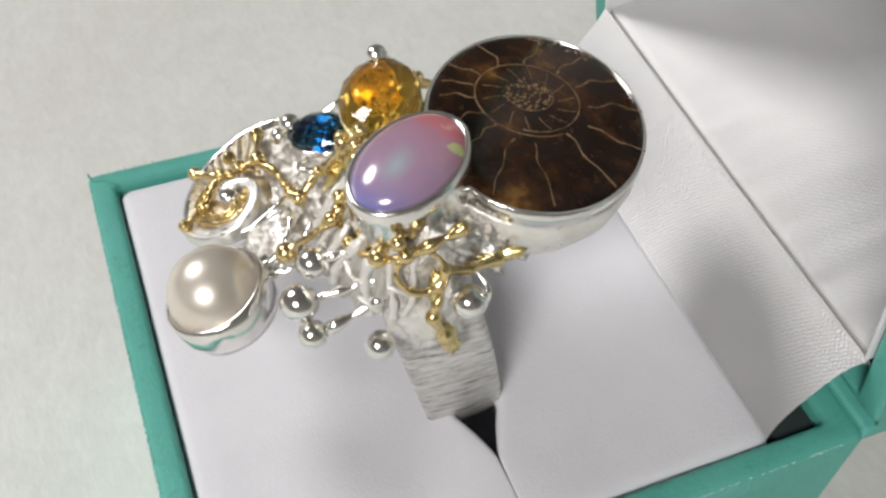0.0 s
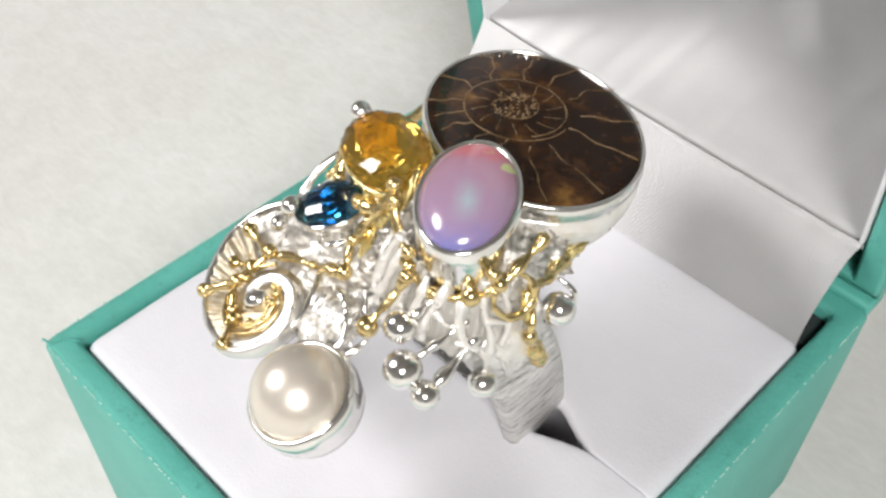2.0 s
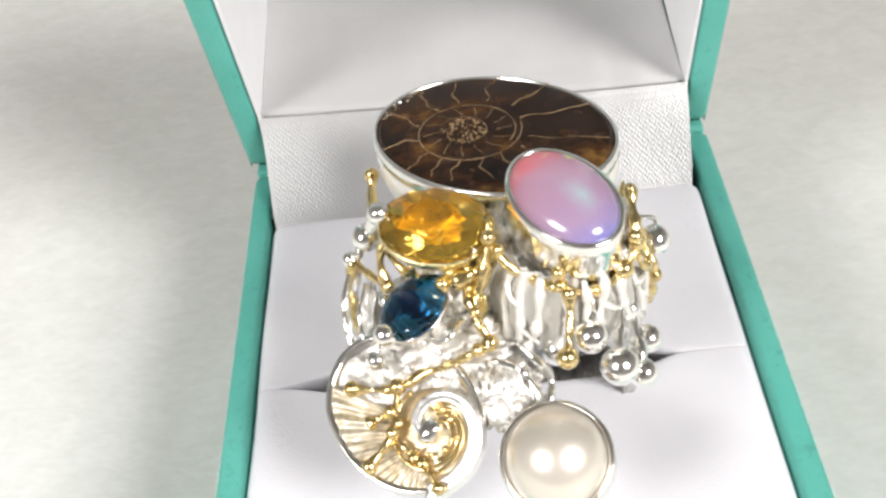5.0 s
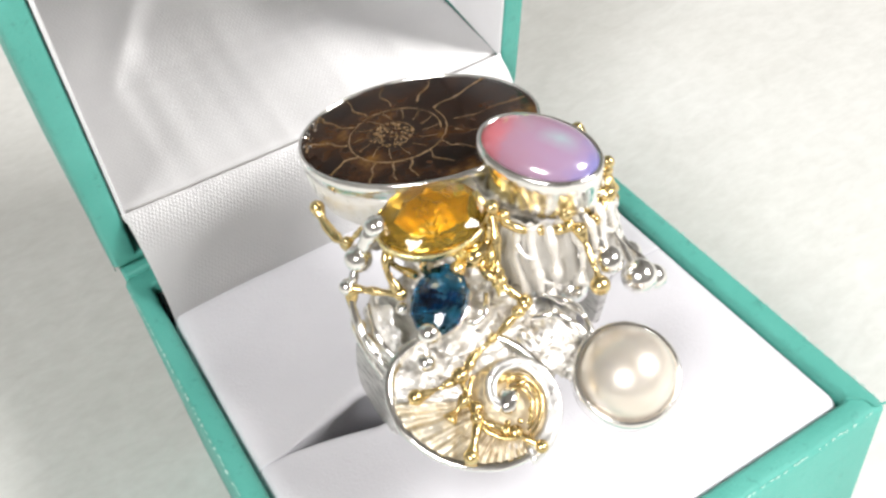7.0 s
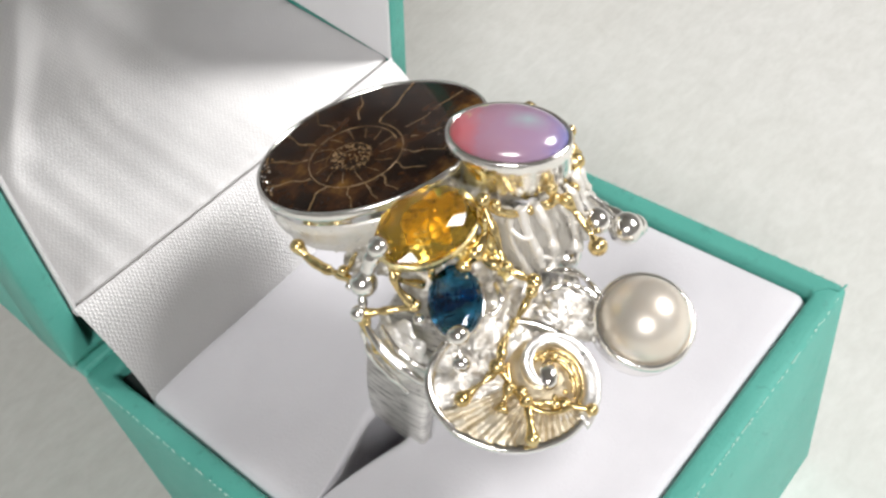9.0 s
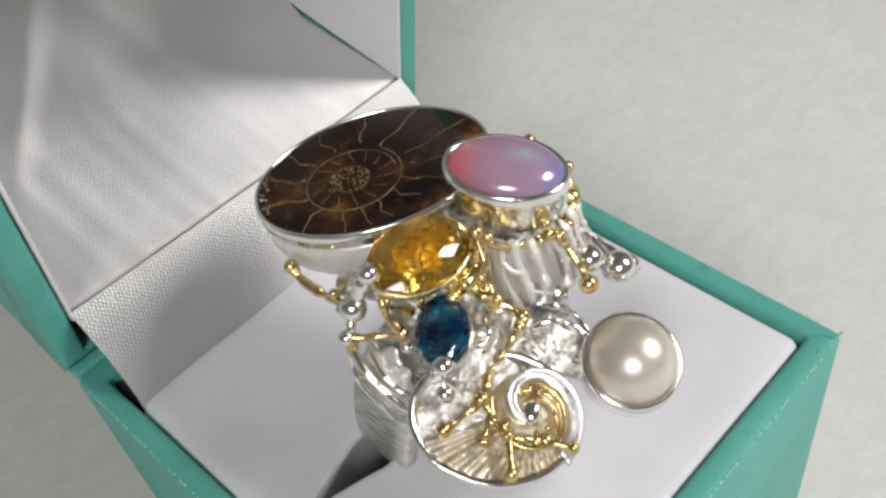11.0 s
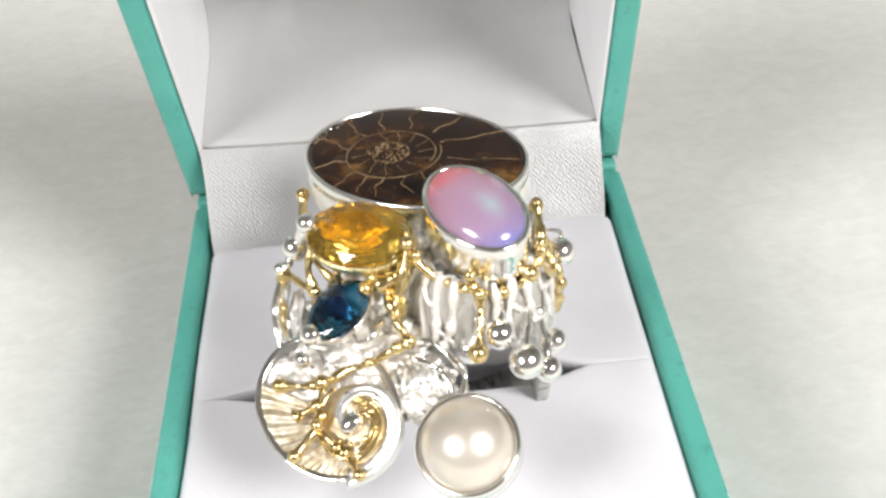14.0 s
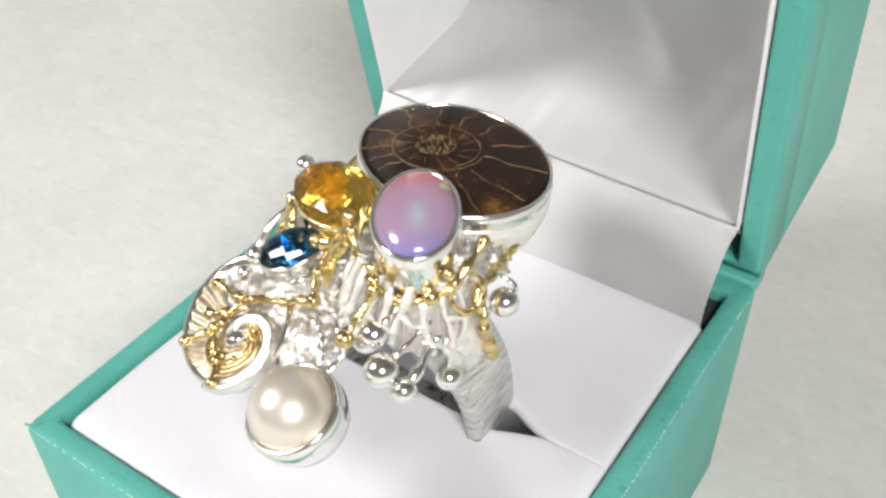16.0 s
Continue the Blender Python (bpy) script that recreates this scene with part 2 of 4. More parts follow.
CITRINE, TOPAZ = make_gem("amber_citrine", (1.0, 0.695, 0.125), 1.55, 0.95), make_gem("london_blue_topaz", (0.022, 0.20, 0.40), 1.60)
PEARL, FOSSIL = make_pearl(), make_ammonite()
SUTURE = make_metal("fossil_suture", (0.25, 0.16, 0.075), 0.3, 20.0, 0.4)
SUTURE.node_tree.nodes["Principled BSDF"].inputs["Metallic"].default_value = 0.2
WALLPAINT, CEILPAINT = make_plain("wall_paint", (0.46, 0.45, 0.435)), make_plain("ceiling_paint", (0.50, 0.475, 0.44))


# ---- mesh tools, in centimetres ----
def thing(name, at, label, category, kind="", group=""):
    ob = new(name)
    ob.empty_display_size = 0.01
    ob.location = cm(at[0], at[1], at[2] + RIM)
    return tagged(ob, label, category, group, kind)


def origin_of(ob):
    while ob.parent:
        ob = ob.parent
    return ob.location


def part(name, bm, mat, parent, label="", smooth=True):
    """Links a bmesh, given in centimetres from the rim, as one mesh under a thing or a part."""
    o = origin_of(parent)
    bmesh.ops.transform(bm, matrix=Matrix.Translation(-o) @ Matrix.Scale(0.01, 4) @ Matrix.Translation((0, 0, RIM)), verts=bm.verts)
    me = bpy.data.meshes.new(name)
    bm.to_mesh(me)
    bm.free()
    me.materials.append(mat)
    if smooth:
        for p in me.polygons:
            p.use_smooth = True
    ob = new(name, me)
    ob.parent = parent
    return tagged(ob, label)


def fresh():
    return bmesh.new()


def frame_of(normal, along):
    """Columns: along (made square to normal), its left, normal."""
    n = Vector(normal).normalized()
    u = Vector(along)
    u = (u - u.dot(n) * n).normalized()
    return Matrix((u, n.cross(u), n)).transposed()


def ball(bm, c, r, squash=None, seg=16):
    m = Matrix.Translation(c) @ (squash.to_4x4() if squash else Matrix()) @ Matrix.Scale(r, 4)
    bmesh.ops.create_uvsphere(bm, u_segments=seg, v_segments=max(6, seg * 2 // 3), radius=1, matrix=m)
    return bm


def smooth_line(points, per=6):
    """A Catmull-Rom line through the points."""
    p = [Vector(q) for q in points]
    p = [2 * p[0] - p[1], *p, 2 * p[-1] - p[-2]]
    out = []
    for i in range(1, len(p) - 2):
        a, b, c, d = p[i - 1:i + 3]
        for k in range(per):
            t = k / per
            out.append(0.5 * (2 * b + (c - a) * t + (2 * a - 5 * b + 4 * c - d) * t * t + (3 * b - a - 3 * c + d) * t ** 3))
    return out + [p[-2]]


def tube(bm, points, radius, per=6, sides=8, lump=0.0, seed=0.0):
    """A round wire through the points; radius is one number or one for each point."""
    line = smooth_line(points, per) if len(points) > 2 or per > 1 else [Vector(q) for q in points]
    n = len(line)
    if isinstance(radius, (int, float)):
        radius = [radius] * len(points)
    rings, side = [], None
    for i, p in enumerate(line):
        d = (line[min(i + 1, n - 1)] - line[max(i - 1, 0)]).normalized()
        if side is None:
            side = d.orthogonal().normalized()
        side = (side - side.dot(d) * d).normalized()
        other = d.cross(side)
        f = i / (n - 1) * (len(radius) - 1)
        k = min(int(f), len(radius) - 2) if len(radius) > 1 else 0
        r = radius[k] + (radius[min(k + 1, len(radius) - 1)] - radius[k]) * (f - k)
        r *= 1 + lump * noise.noise(p * 9 + Vector((seed, 0, 0)))
        rings.append([bm.verts.new(p + r * (math.cos(a) * side + math.sin(a) * other)) for a in (2 * math.pi * j / sides for j in range(sides))])
    for a, b in zip(rings, rings[1:]):
        for j in range(sides):
            bm.faces.new((a[j], a[(j + 1) % sides], b[(j + 1) % sides], b[j]))
    bm.faces.new(rings[0][::-1])
    bm.faces.new(rings[-1])
    return bm


def lathe(bm, c, frame, profile, seg=64, a=1.0, b=1.0, wob=0.0, closed=False):
    """Turns a profile of (radius offset, height) round an oval with half axes a, b."""
    rings = []
    for off, h in profile:
        ring = []
        for j in range(seg):
            t = 2 * math.pi * j / seg
            w = 1 + wob * noise.noise(Vector((3 * math.cos(t), 3 * math.sin(t), h * 5)))
            ring.append(bm.verts.new(Vector(c) + frame @ Vector(((a + off) * w * math.cos(t), (b + off) * w * math.sin(t), h))))
        rings.append(ring)
    pairs = list(zip(rings, rings[1:])) + ([(rings[-1], rings[0])] if closed else [])
    for p, q in pairs:
        for j in range(seg):
            bm.faces.new((p[j], p[(j + 1) % seg], q[(j + 1) % seg], q[j]))
    if not closed:
        bm.faces.new(rings[0][::-1])
        bm.faces.new(rings[-1])
    return bm


def dome(bm, c, frame, a, b, h, seg=56, rows=14, skirt=0.0):
    """A cabochon: half an ellipsoid on an oval, with a short skirt below."""
    rings = []
    if skirt:
        rings.append([bm.verts.new(Vector(c) + frame @ Vector((a * math.cos(t), b * math.sin(t), -skirt))) for t in (2 * math.pi * j / seg for j in range(seg))])
    for i in range(rows):
        e = 0.5 * math.pi * i / rows
        rings.append([bm.verts.new(Vector(c) + frame @ Vector((a * math.cos(e) * math.cos(t), b * math.cos(e) * math.sin(t), h * math.sin(e)))) for t in (2 * math.pi * j / seg for j in range(seg))])
    for p, q in zip(rings, rings[1:]):
        for j in range(seg):
            bm.faces.new((p[j], p[(j + 1) % seg], q[(j + 1) % seg], q[j]))
    top = bm.verts.new(Vector(c) + frame @ Vector((0, 0, h)))
    for j in range(seg):
        bm.faces.new((rings[-1][j], rings[-1][(j + 1) % seg], top))
    bm.faces.new(rings[0][::-1])
    return bm


def facet_gem(bm, c, frame, a, b, crown, pavilion, n=12):
    """An oval brilliant: table, two rows of crown facets, girdle, three rows of pavilion facets and a keel."""
    def ring(scale, h, shift):
        return [bm.verts.new(Vector(c) + frame @ Vector((scale * a * math.cos(2 * math.pi * (j + shift) / n), scale * b * math.sin(2 * math.pi * (j + shift) / n), h * (1 + (0.14 * noise.noise(Vector((j * 1.7, h * 30, a * 9))) if h < -0.02 else 0))))) for j in range(n)]
    rows = [ring(0.50, crown, 0.5), ring(0.78, crown * 0.62, 0.0), ring(1.0, 0.012, 0.5), ring(1.0, -0.012, 0.5), ring(0.86, -pavilion * 0.24, 0.0), ring(0.62, -pavilion * 0.55, 0.5), ring(0.36, -pavilion * 0.80, 0.0), ring(0.08, -pavilion, 0.5)]
    bm.faces.new(rows[0])
    shifts = (0.5, 0.0, 0.5, 0.5, 0.0, 0.5, 0.0, 0.5)
    for p, q, s, t in zip(rows, rows[1:], shifts, shifts[1:]):
        for j in range(n):
            k = (j + 1) % n
            if s == t:
                bm.faces.new((p[j], q[j], q[k], p[k]))
            elif s > t:
                bm.faces.new((p[j], q[j], q[k]))
                bm.faces.new((p[j], q[k], p[k]))
            else:
                bm.faces.new((p[j], q[j], p[k]))
                bm.faces.new((p[k], q[j], q[k]))
    bm.faces.new(rows[-1][::-1])
    bmesh.ops.recalc_face_normals(bm, faces=bm.faces)
    return bm


def long_gem(bm, c, frame, a, b, crown, pavilion, strips=16):
    """A pointed oval stone cut in long narrow facets from tip to tip."""
    stations = ((-1.0, 0.20), (-0.80, 0.60), (-0.42, 0.90), (0.05, 1.0), (0.5, 0.87), (0.82, 0.57), (1.0, 0.18))
    rows = []
    for x, w in stations:
        row = []
        for j in range(strips):
            t = 2 * math.pi * (j + 0.5) / strips
            up = crown if math.sin(t) > 0 else pavilion
            row.append(bm.verts.new(Vector(c) + frame @ Vector((a * x, b * w * math.cos(t), up * (0.35 + 0.65 * w) * w * math.sin(t)))))
        rows.append(row)
    for p, q in zip(rows, rows[1:]):
        for j in range(strips):
            bm.faces.new((p[j], p[(j + 1) % strips], q[(j + 1) % strips], q[j]))
    bm.faces.new(rows[0][::-1])
    bm.faces.new(rows[-1])
    bmesh.ops.recalc_face_normals(bm, faces=bm.faces)
    return bm


def lump(bm, c, frame, size, amp, freq, seed, cells=3):
    """A cast lump: an ellipsoid with a rough, uneven skin."""
    made = bmesh.ops.create_icosphere(bm, subdivisions=cells, radius=1)["verts"]
    for v in made:
        d = v.co.copy()
        k = 1 + amp * noise.fractal(d * freq + Vector((seed, 0, 0)), 0.8 if cells < 5 else 0.5, 2.1, 4 if cells < 5 else 6)
        v.co = Vector(c) + frame @ Vector((d.x * size[0] * k, d.y * size[1] * k, d.z * size[2] * k))
    return bm


def box(bm, lo, hi, bevel=0.0, seg=2):
    m = Matrix.Translation([(a + b) / 2 for a, b in zip(lo, hi)]) @ Matrix.Diagonal([b - a for a, b in zip(lo, hi)]).to_4x4()
    made = bmesh.ops.create_cube(bm, size=1, matrix=m)["verts"]
    if bevel:
        edges = list({e for v in made for e in v.link_edges})
        bmesh.ops.bevel(bm, geom=edges, offset=bevel, segments=seg, affect="EDGES", profile=0.6)
    return bm


def tray(bm, outer, inner, depth, height, bevel):
    """An open-topped box from z = -height to 0 with a hollow down to z = -depth. outer, inner: (x0, y0, x1, y1)."""
    def quad(r, z):
        return [bm.verts.new((x, y, z)) for x, y in ((r[0], r[1]), (r[2], r[1]), (r[2], r[3]), (r[0], r[3]))]
    a, b, c, d = quad(outer, -height), quad(outer, 0), quad(inner, 0), quad(inner, -depth)
    for p, q in ((a, b), (b, c), (c, d)):
        for j in range(4):
            bm.faces.new((p[j], p[(j + 1) % 4], q[(j + 1) % 4], q[j]))
    bm.faces.new(a[::-1])
    bm.faces.new(d)
    bmesh.ops.recalc_face_normals(bm, faces=bm.faces)
    edges = [e for e in bm.edges if not (e.verts[0] in d and e.verts[1] in d)]
    bmesh.ops.bevel(bm, geom=edges, offset=bevel, segments=3, affect="EDGES", profile=0.5)
    return bm


def sheet(bm, rows, thick=0.0):
    """A cloth from rows of points, with UVs in centimetres along it."""
    uv = bm.loops.layers.uv.new("along")
    grid = [[bm.verts.new(p) for p in row] for row in rows]
    v = 0.0
    for i in range(len(grid) - 1):
        step = (grid[i + 1][0].co - grid[i][0].co).length
        u = 0.0
        for j in range(len(grid[0]) - 1):
            w = (grid[i][j + 1].co - grid[i][j].co).length
            f = bm.faces.new((grid[i][j], grid[i][j + 1], grid[i + 1][j + 1], grid[i + 1][j]))
            for loop, at in zip(f.loops, ((u, v), (u + w, v), (u + w, v + step), (u, v + step))):
                loop[uv].uv = at
            u += w
        v += step
    if thick:
        bmesh.ops.solidify(bm, geom=bm.faces, thickness=thick)
    return bm


# ---- the room and the table ----
def slab(name, lo, hi, mat, label, category):
    bm = box(fresh(), lo, hi)
    me = bpy.data.meshes.new(name)
    bmesh.ops.scale(bm, vec=(0.01, 0.01, 0.01), verts=bm.verts)
    bm.to_mesh(me)
    bm.free()
    me.materials.append(mat)
    return tagged(new(name, me), label, category, "", "structure")


slab("table_top", (-125, -125, -4), (125, 125, 0), TABLE, "whitewashed pale wooden table top with faint grain", "table")
slab("wall_north", (-130, 125, -4), (130, 130, 180), WALLPAINT, "plain warm grey painted room wall", "wall")
slab("wall_south", (-130, -130, -4), (130, -125, 180), WALLPAINT, "plain warm grey painted room wall", "wall")
slab("wall_east", (125, -125, -4), (130, 125, 180), WALLPAINT, "plain warm grey painted room wall", "wall")
slab("wall_west", (-130, -125, -4), (-125, 125, 180), WALLPAINT, "plain warm grey painted room wall", "wall")
slab("ceiling", (-130, -130, 180), (130, 130, 185), CEILPAINT, "plain off-white painted ceiling", "ceiling")

# ---- the ring box ----
ring_box = thing("ring_box", (0, 0, -RIM), "open teal leatherette ring box lined with white satin, on the table", "ring box")
part("base", tray(fresh(), (-2.72, -2.95, 2.68, 3.0), (-2.48, -2.69, 2.42, 2.72), 2.9, RIM, 0.065), TEAL, ring_box, "teal leatherette box base with rounded rim")

HINGE, UP, BACK = Vector((-0.04, 3.03, 0.02)), Vector((0, -0.2, 0.98)).normalized(), Vector((0, 0.98, 0.2)).normalized()


def lid_at(x, u, v):
    return HINGE + Vector((x, 0, 0)) + u * UP + v * BACK


def in_lid(bm):
    """Lays a mesh given as (x, up, -back) into the lid's place."""
    m = Matrix.Translation(HINGE) @ Matrix((Vector((1, 0, 0)), UP, -BACK)).transposed().to_4x4()
    bmesh.ops.transform(bm, matrix=m, verts=bm.verts)
    return bm


def round_foot(bm, reach):
    """Rounds the lid's lower front edge back towards the hinge."""
    for k in (0.2, 0.4, 0.6, 0.8, 1.0):
        bmesh.ops.bisect_plane(bm, geom=bm.verts[:] + bm.edges[:] + bm.faces[:], plane_co=(0, k * reach, 0), plane_no=(0, 1, 0))
    bmesh.ops.bisect_plane(bm, geom=bm.verts[:] + bm.edges[:] + bm.faces[:], plane_co=(0, 0, -1.0), plane_no=(0, 0, 1))
    for v in bm.verts:
        k = min(1.0, max(0.0, 1 - v.co.y / reach))
        v.co.z -= reach * (1 - math.sqrt(1 - k * k)) * min(1.0, max(0.0, v.co.z + 1.0))
    return bm


part("hinge_strip", box(fresh(), (-2.69, 2.985, -0.16), (2.65, 3.36, 0.05), 0.04), TEAL, ring_box, "teal hinge strip")
# Near-black block added behind the flap so its gap shows as deep shade.
DARK_GAP = make_plain("dark_gap_shade", (0.022, 0.03, 0.03), 0.9, 300.0)
part("gap_shade_block", box(fresh(), (-2.46, 2.28, -2.85), (2.40, 2.70, -0.13), 0.02), DARK_GAP, ring_box, "near-black block added to shade the gap behind the satin flap")
lid = part("lid", in_lid(round_foot(tray(fresh(), (-2.7, 0.0, 2.7, 6.0), (-2.42, 0.26, 2.42, 5.74), 2.24, 2.5, 0.05), 0.27)), TEAL, ring_box, "teal leatherette hinged lid, standing open")
for sx in (-1, 1):
    bm = box(fresh(), (min(sx * 2.366, sx * 2.404), 0.84, -2.22), (max(sx * 2.366, sx * 2.404), 5.70, 0.012), 0.008)
    part("lining_card", in_lid(bm), CARD, lid, "white card lining inside the lid wall")
bm = box(fresh(), (-2.34, 5.64, -2.22), (2.34, 5.70, 0.03), 0.012)
part("lining_card", in_lid(bm), CARD, lid, "white card lining inside the lid wall")
for sx in (-1, 1):
    bm = box(fresh(), (min(sx * 2.697, sx * 2.706), 0.06, -0.66), (max(sx * 2.697, sx * 2.706), 5.94, -0.05), 0.003, 1)
    part("wrap_edge", in_lid(bm), TEAL, lid, "overlapping edge of the teal wrapping")


def satin_sheet(line, wrinkle, half):
    """A cloth over the box's width that follows a line; wrinkle(i, x) shifts its points."""
    rows = []
    for i, p in enumerate(line):
        rows.append([p + Vector((x, 0, 0)) + wrinkle(i, x) for x in (-half + 2 * half * j / 72 for j in range(73))])
    return sheet(fresh(), rows)


def side_ease(x):
    return 1 - min(1.0, abs(x) / 2.36) ** 6


def crest(x):
    """The crease climbs a little to one side."""
    return -0.012 - 0.028 * x + 0.006 * x * x + 0.006 * noise.noise(Vector((x * 4, 2, 9)))


flap_line = smooth_line([Vector((-0.04, 2.17, -0.70)), Vector((-0.04, 2.18, -0.22)), Vector((-0.04, 2.25, 0.12)), Vector((-0.04, 2.44, 0.46)), Vector((-0.04, 2.66, 0.72)), lid_at(0, 0.85, -0.05), lid_at(0, 0.885, 0.0), lid_at(0, 0.76, 0.03)], 5)


def flap_wrinkle(i, x):
    k = math.sin(math.pi * min(1, i / 26))
    top = min(1.0, max(0.0, (i - 18) / 7))
    return Vector((-0.016 * x * math.sin(math.pi * min(1, i / 30)), 0, 0)) + top * crest(x) * UP + Vector((0, 0.07, -0.045)) * k * noise.noise(Vector((x * 0.7, i * 0.07, 5)))


part("satin_flap", satin_sheet(flap_line, flap_wrinkle, 2.415), TWILL, ring_box, "white satin flap between cushion and lid")
lining_line = [lid_at(0, 0.70, 0.040), lid_at(0, 0.86, 0.044)]
lining_line += [lid_at(0, 0.895 - 0.05 * v, v) for v in (0.062, 0.15, 0.26, 0.4, 0.55, 0.7, 0.85, 1.0, 1.15, 1.3, 1.45, 1.6, 1.75)]
lining_line += [lid_at(0, 0.83 + 0.42 * (1 - math.cos(a)), 1.75 + 0.42 * math.sin(a)) for a in (0.2, 0.4, 0.6, 0.8, 1.0, 1.2, 1.4)]
lining_line += [lid_at(0, 1.25 + 0.12 * i, 2.17) for i in range(38)]


def lining_wrinkle(i, x):
    base = (crest(x) + (0.005 * noise.noise(Vector((x * 9, i * 0.6, 3))) if 1 < i < 4 else 0)) * UP
    if i < 4:
        return base
    k = min(1.0, (i - 3) / 8) * side_ease(x)
    soft = 0.05 * noise.noise(Vector((x * 0.9 + 3, i * 0.12, 1.3)))
    ridge = 0.0
    for at, lean, wide, high in ((-1.75, 0.055, 0.34, 0.034), (0.75, -0.06, 0.50, 0.022), (1.5, 0.03, 0.36, 0.018)):
        d = abs(x - at - lean * (i - 16)) / wide
        ridge += high * max(0.0, 1 - d) ** 1.4 * min(1.0, max(0.0, (i - 10) / 8))
    return base + k * (soft + ridge) * (UP if i < 18 else (-BACK + 0.3 * UP))


# Thin grey tube laid in the fold to draw its shade.
CREASE_SHADE = make_plain("grey_crease_shade", (0.33, 0.32, 0.31), 0.9, 400.0)
bm = fresh()
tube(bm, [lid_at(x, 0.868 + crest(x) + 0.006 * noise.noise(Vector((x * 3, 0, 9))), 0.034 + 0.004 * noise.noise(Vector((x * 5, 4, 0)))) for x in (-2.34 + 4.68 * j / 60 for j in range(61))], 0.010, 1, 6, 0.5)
part("crease", bm, CREASE_SHADE, ring_box, "thin grey strip for the shade where satin meets the lid")
part("satin_lining", satin_sheet(lining_line, lining_wrinkle, 2.362), SATIN, lid, "white wrinkled satin lining inside the lid")

# worn edges with glints drawn as pale flecks, and folded corners of the wrapping
WORN_GLINT = make_plain("worn_teal_glint", (0.52, 0.76, 0.69), 0.35, 300.0)
rng = random.Random(11)
bm = fresh()
for (x0, y0), (x1, y1) in (((-2.709, -2.939), (2.669, -2.939)), ((2.669, -2.939), (2.669, 2.9)), ((-2.709, -2.939), (-2.709, 2.9))):
    k = 0.02
    while k < 0.97:
        n = rng.uniform(0.002, 0.012)
        pts = [(x0 + (x1 - x0) * q + rng.uniform(-0.006, 0.006), y0 + (y1 - y0) * q + rng.uniform(-0.006, 0.006), -0.014 + rng.uniform(-0.008, 0.006)) for q in (k, k + n / 2, k + n)]
        tube(bm, pts, [0.003, rng.uniform(0.005, 0.011), 0.003], 3, 6, 0.6)
        k += n + rng.uniform(0.0, 0.012) * rng.choice((0.3, 0.6, 1.0, 2.2))
worn = part("worn_edge_glints", bm, WORN_GLINT, ring_box, "pale flecks for the glints on the worn wrapping edge")
for sx, x in ((-1, -2.72), (1, 2.68)):
    bm = fresh()
    tube(bm, [(x, -2.93, 0.0), (x - sx * 0.11, -2.90, 0.006), (x - sx * 0.14, -2.80, 0.006), (x - sx * 0.27, -2.68, 0.004)], [0.014, 0.012, 0.012, 0.01], 6, 6, 0.4)
    part("corner_fold", bm, TEAL, ring_box, "folded corner of the wrapping")

# ---- the cushion, split by the slot that grips the ring ----
cushion = thing("ring_cushion", (0, 0, -2.9), "white velvety foam cushion with a ring slot, inside the box", "cushion")


def slot_half(x):
    """Half the slot's opening at x: widest beside the band."""
    d = max(0.0, abs(x) - 1.25)
    wide, reach = (0.23, 0.98) if x < 0 else (0.19, 0.52)
    return 0.004 + wide * max(0.0, 1 - d / reach) ** 1.35


def cushion_half(y_out, sign):
    """sign: +1 for the half behind the slot. Rows run over the top from the outer side into the slot."""
    bm = fresh()
    nx, rows = 90, []
    for j in range(nx + 1):
        s = -1 + 2 * j / nx
        x = 2.44 * math.copysign(1 - (1 - abs(s)) ** 1.6, s) if abs(s) > 0.86 else 2.44 * s * (1 - 0.14 ** 1.6) / 0.86
        edge = max(0.0, (abs(x) - 2.30) / 0.14)
        drop = 0.12 * (1 - math.sqrt(max(0.0, 1 - edge * edge)))
        y_in = -0.15 + sign * slot_half(x)
        rnd = 0.14
        prof = [(y_out, -2.8), (y_out, -0.55)]
        prof += [(y_out - sign * rnd * (1 - math.cos(a)), -rnd + rnd * math.sin(a)) for a in (0.2, 0.5, 0.8, 1.1, 1.4)]
        prof += [(y_out + (y_in - y_out) * k, 0.0) for k in (0.14, 0.22, 0.3, 0.4, 0.5, 0.6, 0.7, 0.80)]
        near = max(0.0, 1 - max(0.0, abs(x) - 1.25) / 0.75)
        lip = 0.012 + 0.09 * near
        prof += [(y_in + sign * (lip + gap), 0.0) for gap in (0.22, 0.10, 0.03)]
        prof += [(y_in + sign * lip * (1 - math.sin(a)), -lip + lip * math.cos(a)) for a in (0.2, 0.5, 0.8, 1.1, 1.4)]
        # the slot widens below its lips
        prof += [(y_in + sign * 0.03 * near, -lip - 0.07), (y_in + sign * 0.30 * near, -0.40), (y_in + sign * 0.30 * near, -0.9), (y_in, -2.8)]
        row = []
        for i, (y, z) in enumerate(prof):
            top = 0 if z < -0.5 else 1
            puff = 0.035 * noise.noise(Vector((x * 0.8, y * 0.8, 1))) - 0.05
            if sign < 0:
                puff += 0.04 * near * math.exp(-((y - y_in) / 0.45) ** 2)
            row.append(bm.verts.new((x - 0.025, y - sign * 0.05 * edge ** 3 * (1 if i < 9 else 0), z + top * (puff - drop))))
        rows.append(row)
    for p, q in zip(rows, rows[1:]):
        for i in range(len(p) - 1):
            bm.faces.new((p[i], q[i], q[i + 1], p[i + 1]))
    bm.faces.new(rows[0])
    bm.faces.new(rows[-1][::-1])
    bmesh.ops.recalc_face_normals(bm, faces=bm.faces)
    return bm


part("cushion_half", cushion_half(-2.685, -1), CUSHION, cushion)
